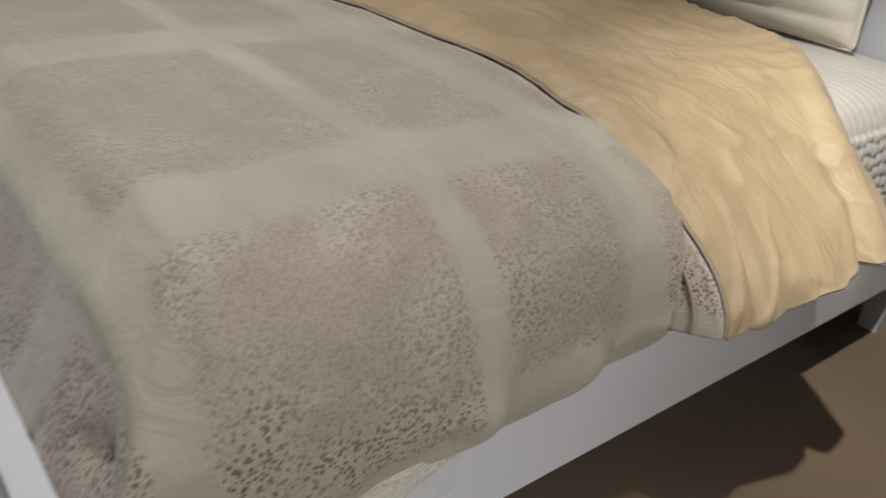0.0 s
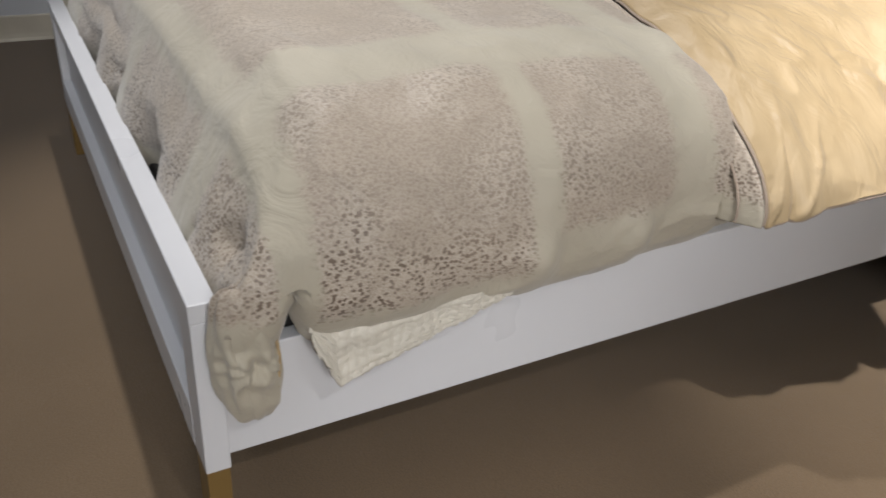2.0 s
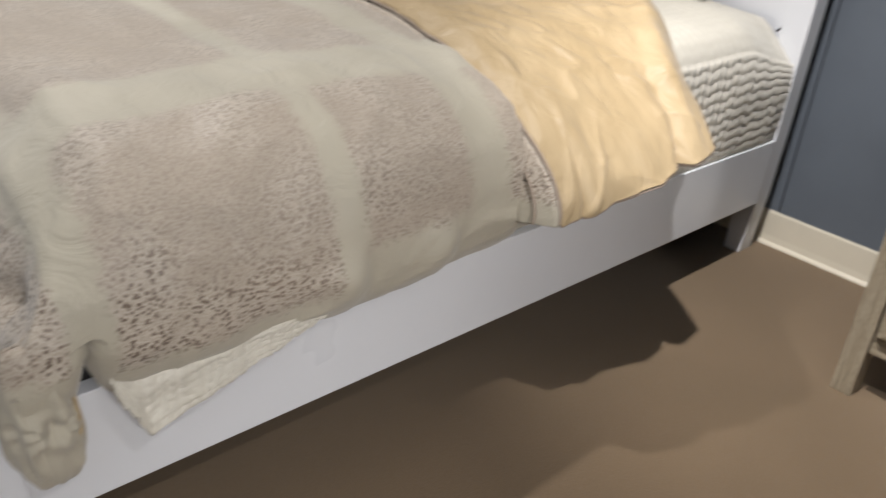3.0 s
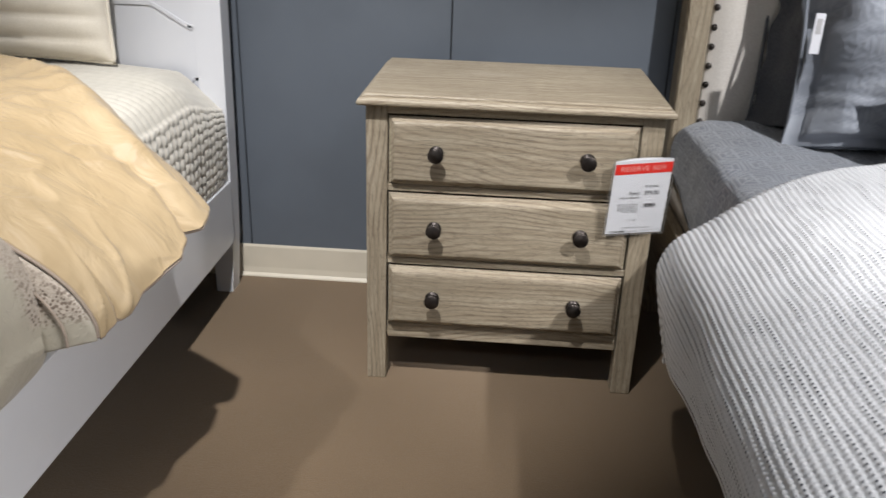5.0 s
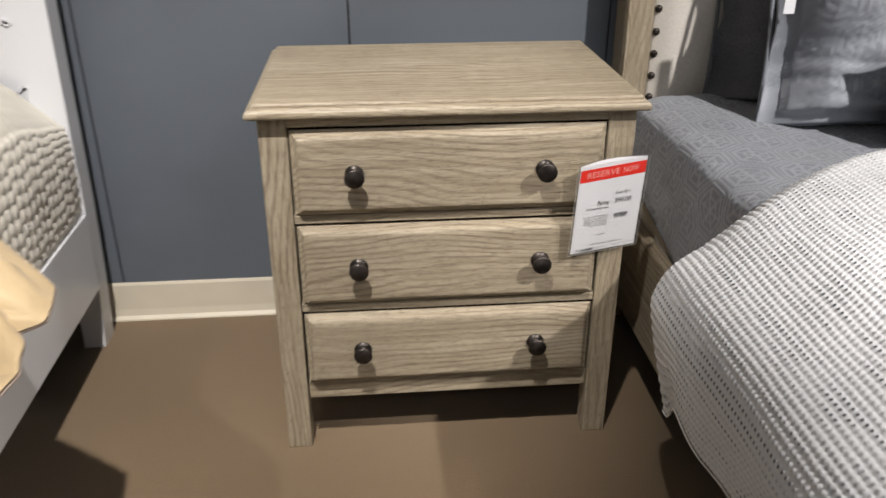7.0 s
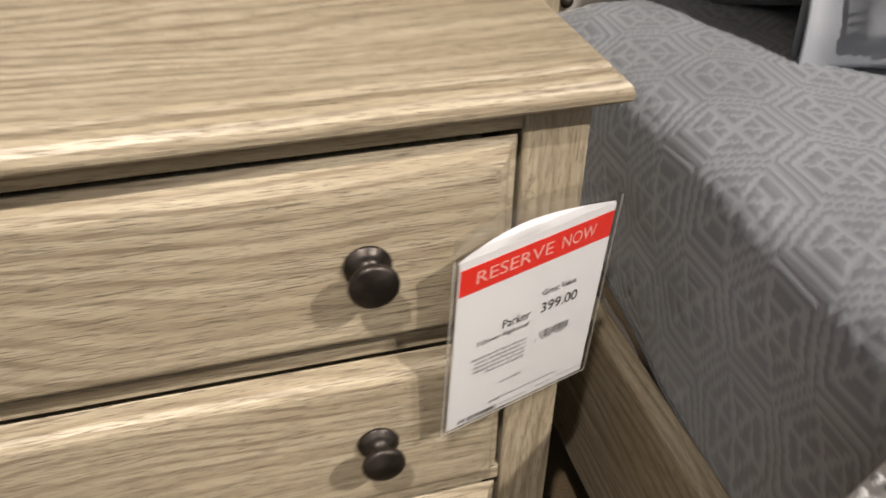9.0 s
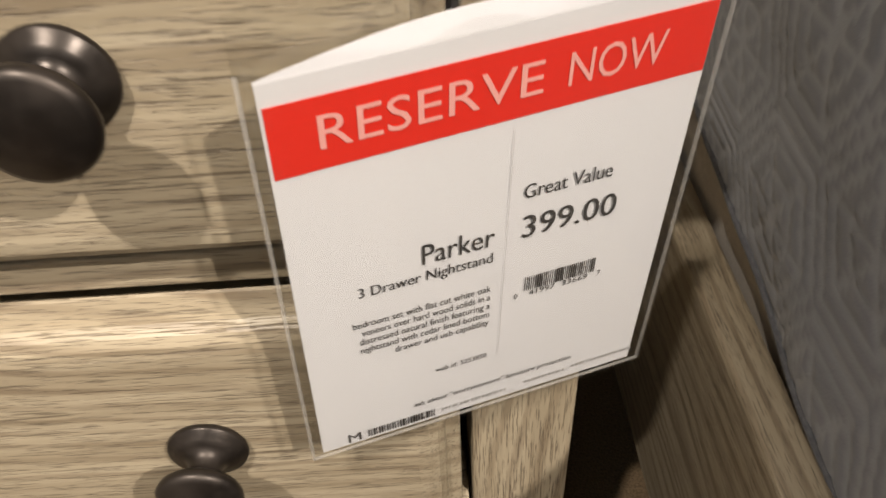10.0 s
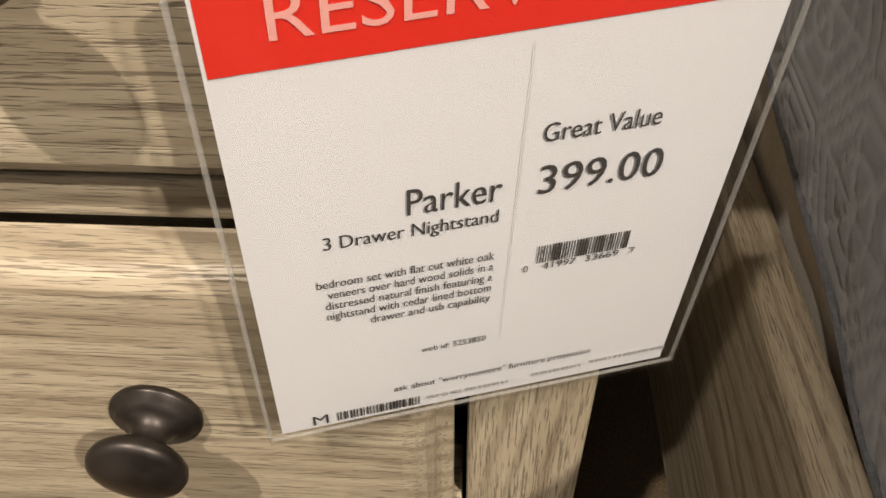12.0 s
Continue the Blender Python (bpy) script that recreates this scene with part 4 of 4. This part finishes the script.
part("deck", box(BX + 0.027, 2.639, -1.615, 0.46, 0.12, 0.16, 0.002), OAK_X, gbed)


def skirt_point(u, v):
    y = -1.55 + 2.0 * u
    z = 0.20 + 0.225 * v + 0.012 * wob(0, y, 0, 7, 4) * v
    return BX + 0.046 + 0.005 * wob(0, y, z, 11, 3) - 0.010 * v + 0.012 * smooth(0.75, 1, v), y, z


gmat = thing("mattress", "mattress of the oak bed with a beige fabric base", "mattress", at=(1.72, -0.6, 0.161))
part("mattress_body", box(0.85, 2.58, -1.58, 0.455, 0.165, 0.575, 0.04, 4), SKIRT, gmat)
sheet("base_cover", skirt_point, np.linspace(0, 1, 150), np.linspace(0, 1, 14), SKIRT, gmat, "beige fabric edge puckered along the rail", 0.006)

HEXR = 0.058


def hex_relief(s, t, r=HEXR):
    """Raised lines of nested hexagons with six spokes, on a hexagonal lattice."""
    w, h = r * math.sqrt(3), r * 1.5
    best = None
    row = round(t / h)
    for k in (row - 1, row, row + 1):
        off = (k % 2) * w / 2
        c = round((s - off) / w) * w + off
        d = (s - c) ** 2 + (t - k * h) ** 2
        if best is None or d < best[0]:
            best = (d, s - c, t - k * h)
    _, p, q = best
    hexd = max(abs(p), abs(p) * 0.5 + abs(q) * 0.8660254) / (w / 2)
    ang = math.degrees(math.atan2(q, p)) % 60
    out = 0.0
    if 0.86 < hexd < 0.97 or 0.66 < hexd < 0.77:
        out = 1.0
    elif hexd <= 0.66:
        spoke = math.hypot(p, q) * abs(math.sin(math.radians(ang - 30)))
        if spoke < 0.0028 or 0.40 < hexd < 0.48:
            out = 1.0
    return out


GSIDE = [(0.777, 0.392), (0.773, 0.44), (0.773, 0.50), (0.779, 0.555), (0.796, 0.588), (0.84, 0.605), (0.92, 0.610), (1.1, 0.611), (1.35, 0.612), (1.60, 0.612)]
GLEN = [0]
for k in range(200):
    GLEN.append(GLEN[-1] + math.dist(along(GSIDE, k / 200), along(GSIDE, (k + 1) / 200)))


def spread_point(u, v):
    x, z = along(GSIDE, u)
    side = smooth(0.59, 0.5, z)
    n = 0.010 * wob(x, v, z, 6, 9) + 0.004 * wob(x, v, z, 17, 2)
    lower = smooth(0.46, 0.39, z) * 0.005 * wob(0, v, 0, 9, 6)
    rise = smooth(0.47, 0.392, z) * (0.22 * min(max(v - 0.08, -0.25), 0.3) + 0.008 * wob(0, v, 0, 12, 3))
    end = smooth(0.40, 0.458, v)
    return x - 0.6 * n * side + lower, v, z + rise + n * (1 - side) - 0.02 * end * (1 - side)


def spread_relief(u, v):
    return hex_relief(float(np.interp(u, np.linspace(0, 1, 201), GLEN)), v)


gu = np.interp(np.arange(0, GLEN[-1], 0.0036), GLEN, np.linspace(0, 1, 201))
spread = sheet("bedspread", spread_point, gu, np.arange(-0.62, 0.459, 0.0036), GREY_WEAVE, None, "", 0.0, (-0.0012, spread_relief))
part("hem", tube([spread_point(0.004, -0.6 + 1.04 * k / 120) for k in range(121)], 0.002, 6), CHARCOAL, spread, "narrow stitched hem", True)
tagged(spread, "slate grey bedspread woven with a hexagon lattice", "bedspread")

# waffle throw
THROW = [(0.642, 0.345), (0.634, 0.385), (0.628, 0.43), (0.628, 0.475), (0.655, 0.525), (0.715, 0.570), (0.785, 0.606), (0.86, 0.632), (0.95, 0.650), (1.1, 0.664), (1.5, 0.678), (2.1, 0.672)]
THROW_EDGE = ((0.62, -0.250), (0.70, -0.245), (0.785, -0.222), (0.93, -0.155), (1.1, -0.068), (1.27, 0.005), (1.45, 0.03), (2.1, 0.0))
TLEN = [0]
for k in range(300):
    TLEN.append(TLEN[-1] + math.dist(along(THROW, k / 300), along(THROW, (k + 1) / 300)))


def throw_edge(x):
    return float(np.interp(x, [a for a, _ in THROW_EDGE], [b for _, b in THROW_EDGE]))


def throw_point(u, v):
    """u across from the hanging hem, v metres from the head edge towards the foot."""
    x, z = along(THROW, u)
    side = smooth(0.63, 0.5, z)
    tip = smooth(0.47, 0.345, z) * smooth(0.15, 0.0, v)
    y = throw_edge(x) - v - 0.036 * tip
    edge = 1 - math.sin(min(v / 0.035, 1) * math.pi / 2)
    n = 0.016 * wob(x, y, z, 3.5, 21) + 0.007 * wob(x, y, z, 9, 3)
    flare = side * smooth(0.50, 0.36, z) * (0.016 * math.sin(v * 9.5) + 0.016 * wob(0, y, 0, 5, 5)) * smooth(0.05, 0.3, v)
    hem = smooth(0.45, 0.345, z) * (0.010 * wob(0, y, 0, 8, 4))
    return x - n * side * 0.5 - flare + 0.020 * tip, y, z + n * (1 - side) + hem - 0.078 * tip - 0.012 * edge * (1 - side)


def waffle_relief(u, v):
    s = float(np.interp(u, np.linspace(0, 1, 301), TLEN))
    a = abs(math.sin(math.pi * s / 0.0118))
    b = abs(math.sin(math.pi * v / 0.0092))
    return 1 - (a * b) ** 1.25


tu = np.interp(np.concatenate([np.arange(0, 0.95, 0.0023), np.arange(0.95, TLEN[-1], 0.02)]), TLEN, np.linspace(0, 1, 301))
tv = np.concatenate([np.arange(0, 0.95, 0.00215), np.arange(0.95, 1.3, 0.02)])
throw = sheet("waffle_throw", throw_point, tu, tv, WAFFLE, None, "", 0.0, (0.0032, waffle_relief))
hem_line = [throw_point(0.0, 1.2 * k / 160) for k in range(161)]
part("side_hem", tube(hem_line, 0.0014, 8), IVORY, throw, "rolled white hem", True)
tagged(throw, "white and grey waffle-knit throw draped over the bed's edge", "throw")

pillow("charcoal_pillow", CHARCOAL, leaning(1.295, 0.325, 0.610, 0.52, 12, -4), "charcoal linen pillow with a flat flange against the headboard", CHARCOAL, "stitched flange edge", width=0.70, height=0.52, depth=0.17, flange=0.14, seed=7.0, crush=0.040, ripple=0.05, curl=0.06)


def sham_relief(x, z):
    return 0.5 * hex_relief(x * 1.3, z * 1.3 + 0.02, 0.066) + 2.4 * abs(wob(x * 7, z * 26, 0, 1, 3)) + 1.6 * wob(x * 5, z * 11, 0, 1, 9)


pillow("jacquard_sham", SHAM_WEAVE, leaning(1.345, 0.120, 0.612, 0.50, 17, -6), "pale grey geometric jacquard sham with a flat flange", SHAM_WEAVE, "stitched flange edge", width=0.74, height=0.50, depth=0.17, flange=0.12, seed=9.0, crush=0.026, ripple=0.035, nu=150, nv=110, relief=sham_relief, curl=0.05)
pillow("small_pillow", IVORY, leaning(1.355, -0.01, 0.640, 0.16, 22, -3), "small ivory gauze lumbar pillow", width=0.44, height=0.17, depth=0.12, seed=2.0, crush=0.012)
hang = thing("swing_tag", "small white swing tag hanging from the charcoal pillow", "label", at=(1.02, 0.23, 0.82))
part("card", box(1.008, 1.030, 0.222, 0.2228, 0.820, 0.912, 0.0), PAPER, hang)
part("print", box(1.013, 1.025, 0.2210, 0.2218, 0.865, 0.90, 0.0), GREY_INK, hang, "grey printed bars")
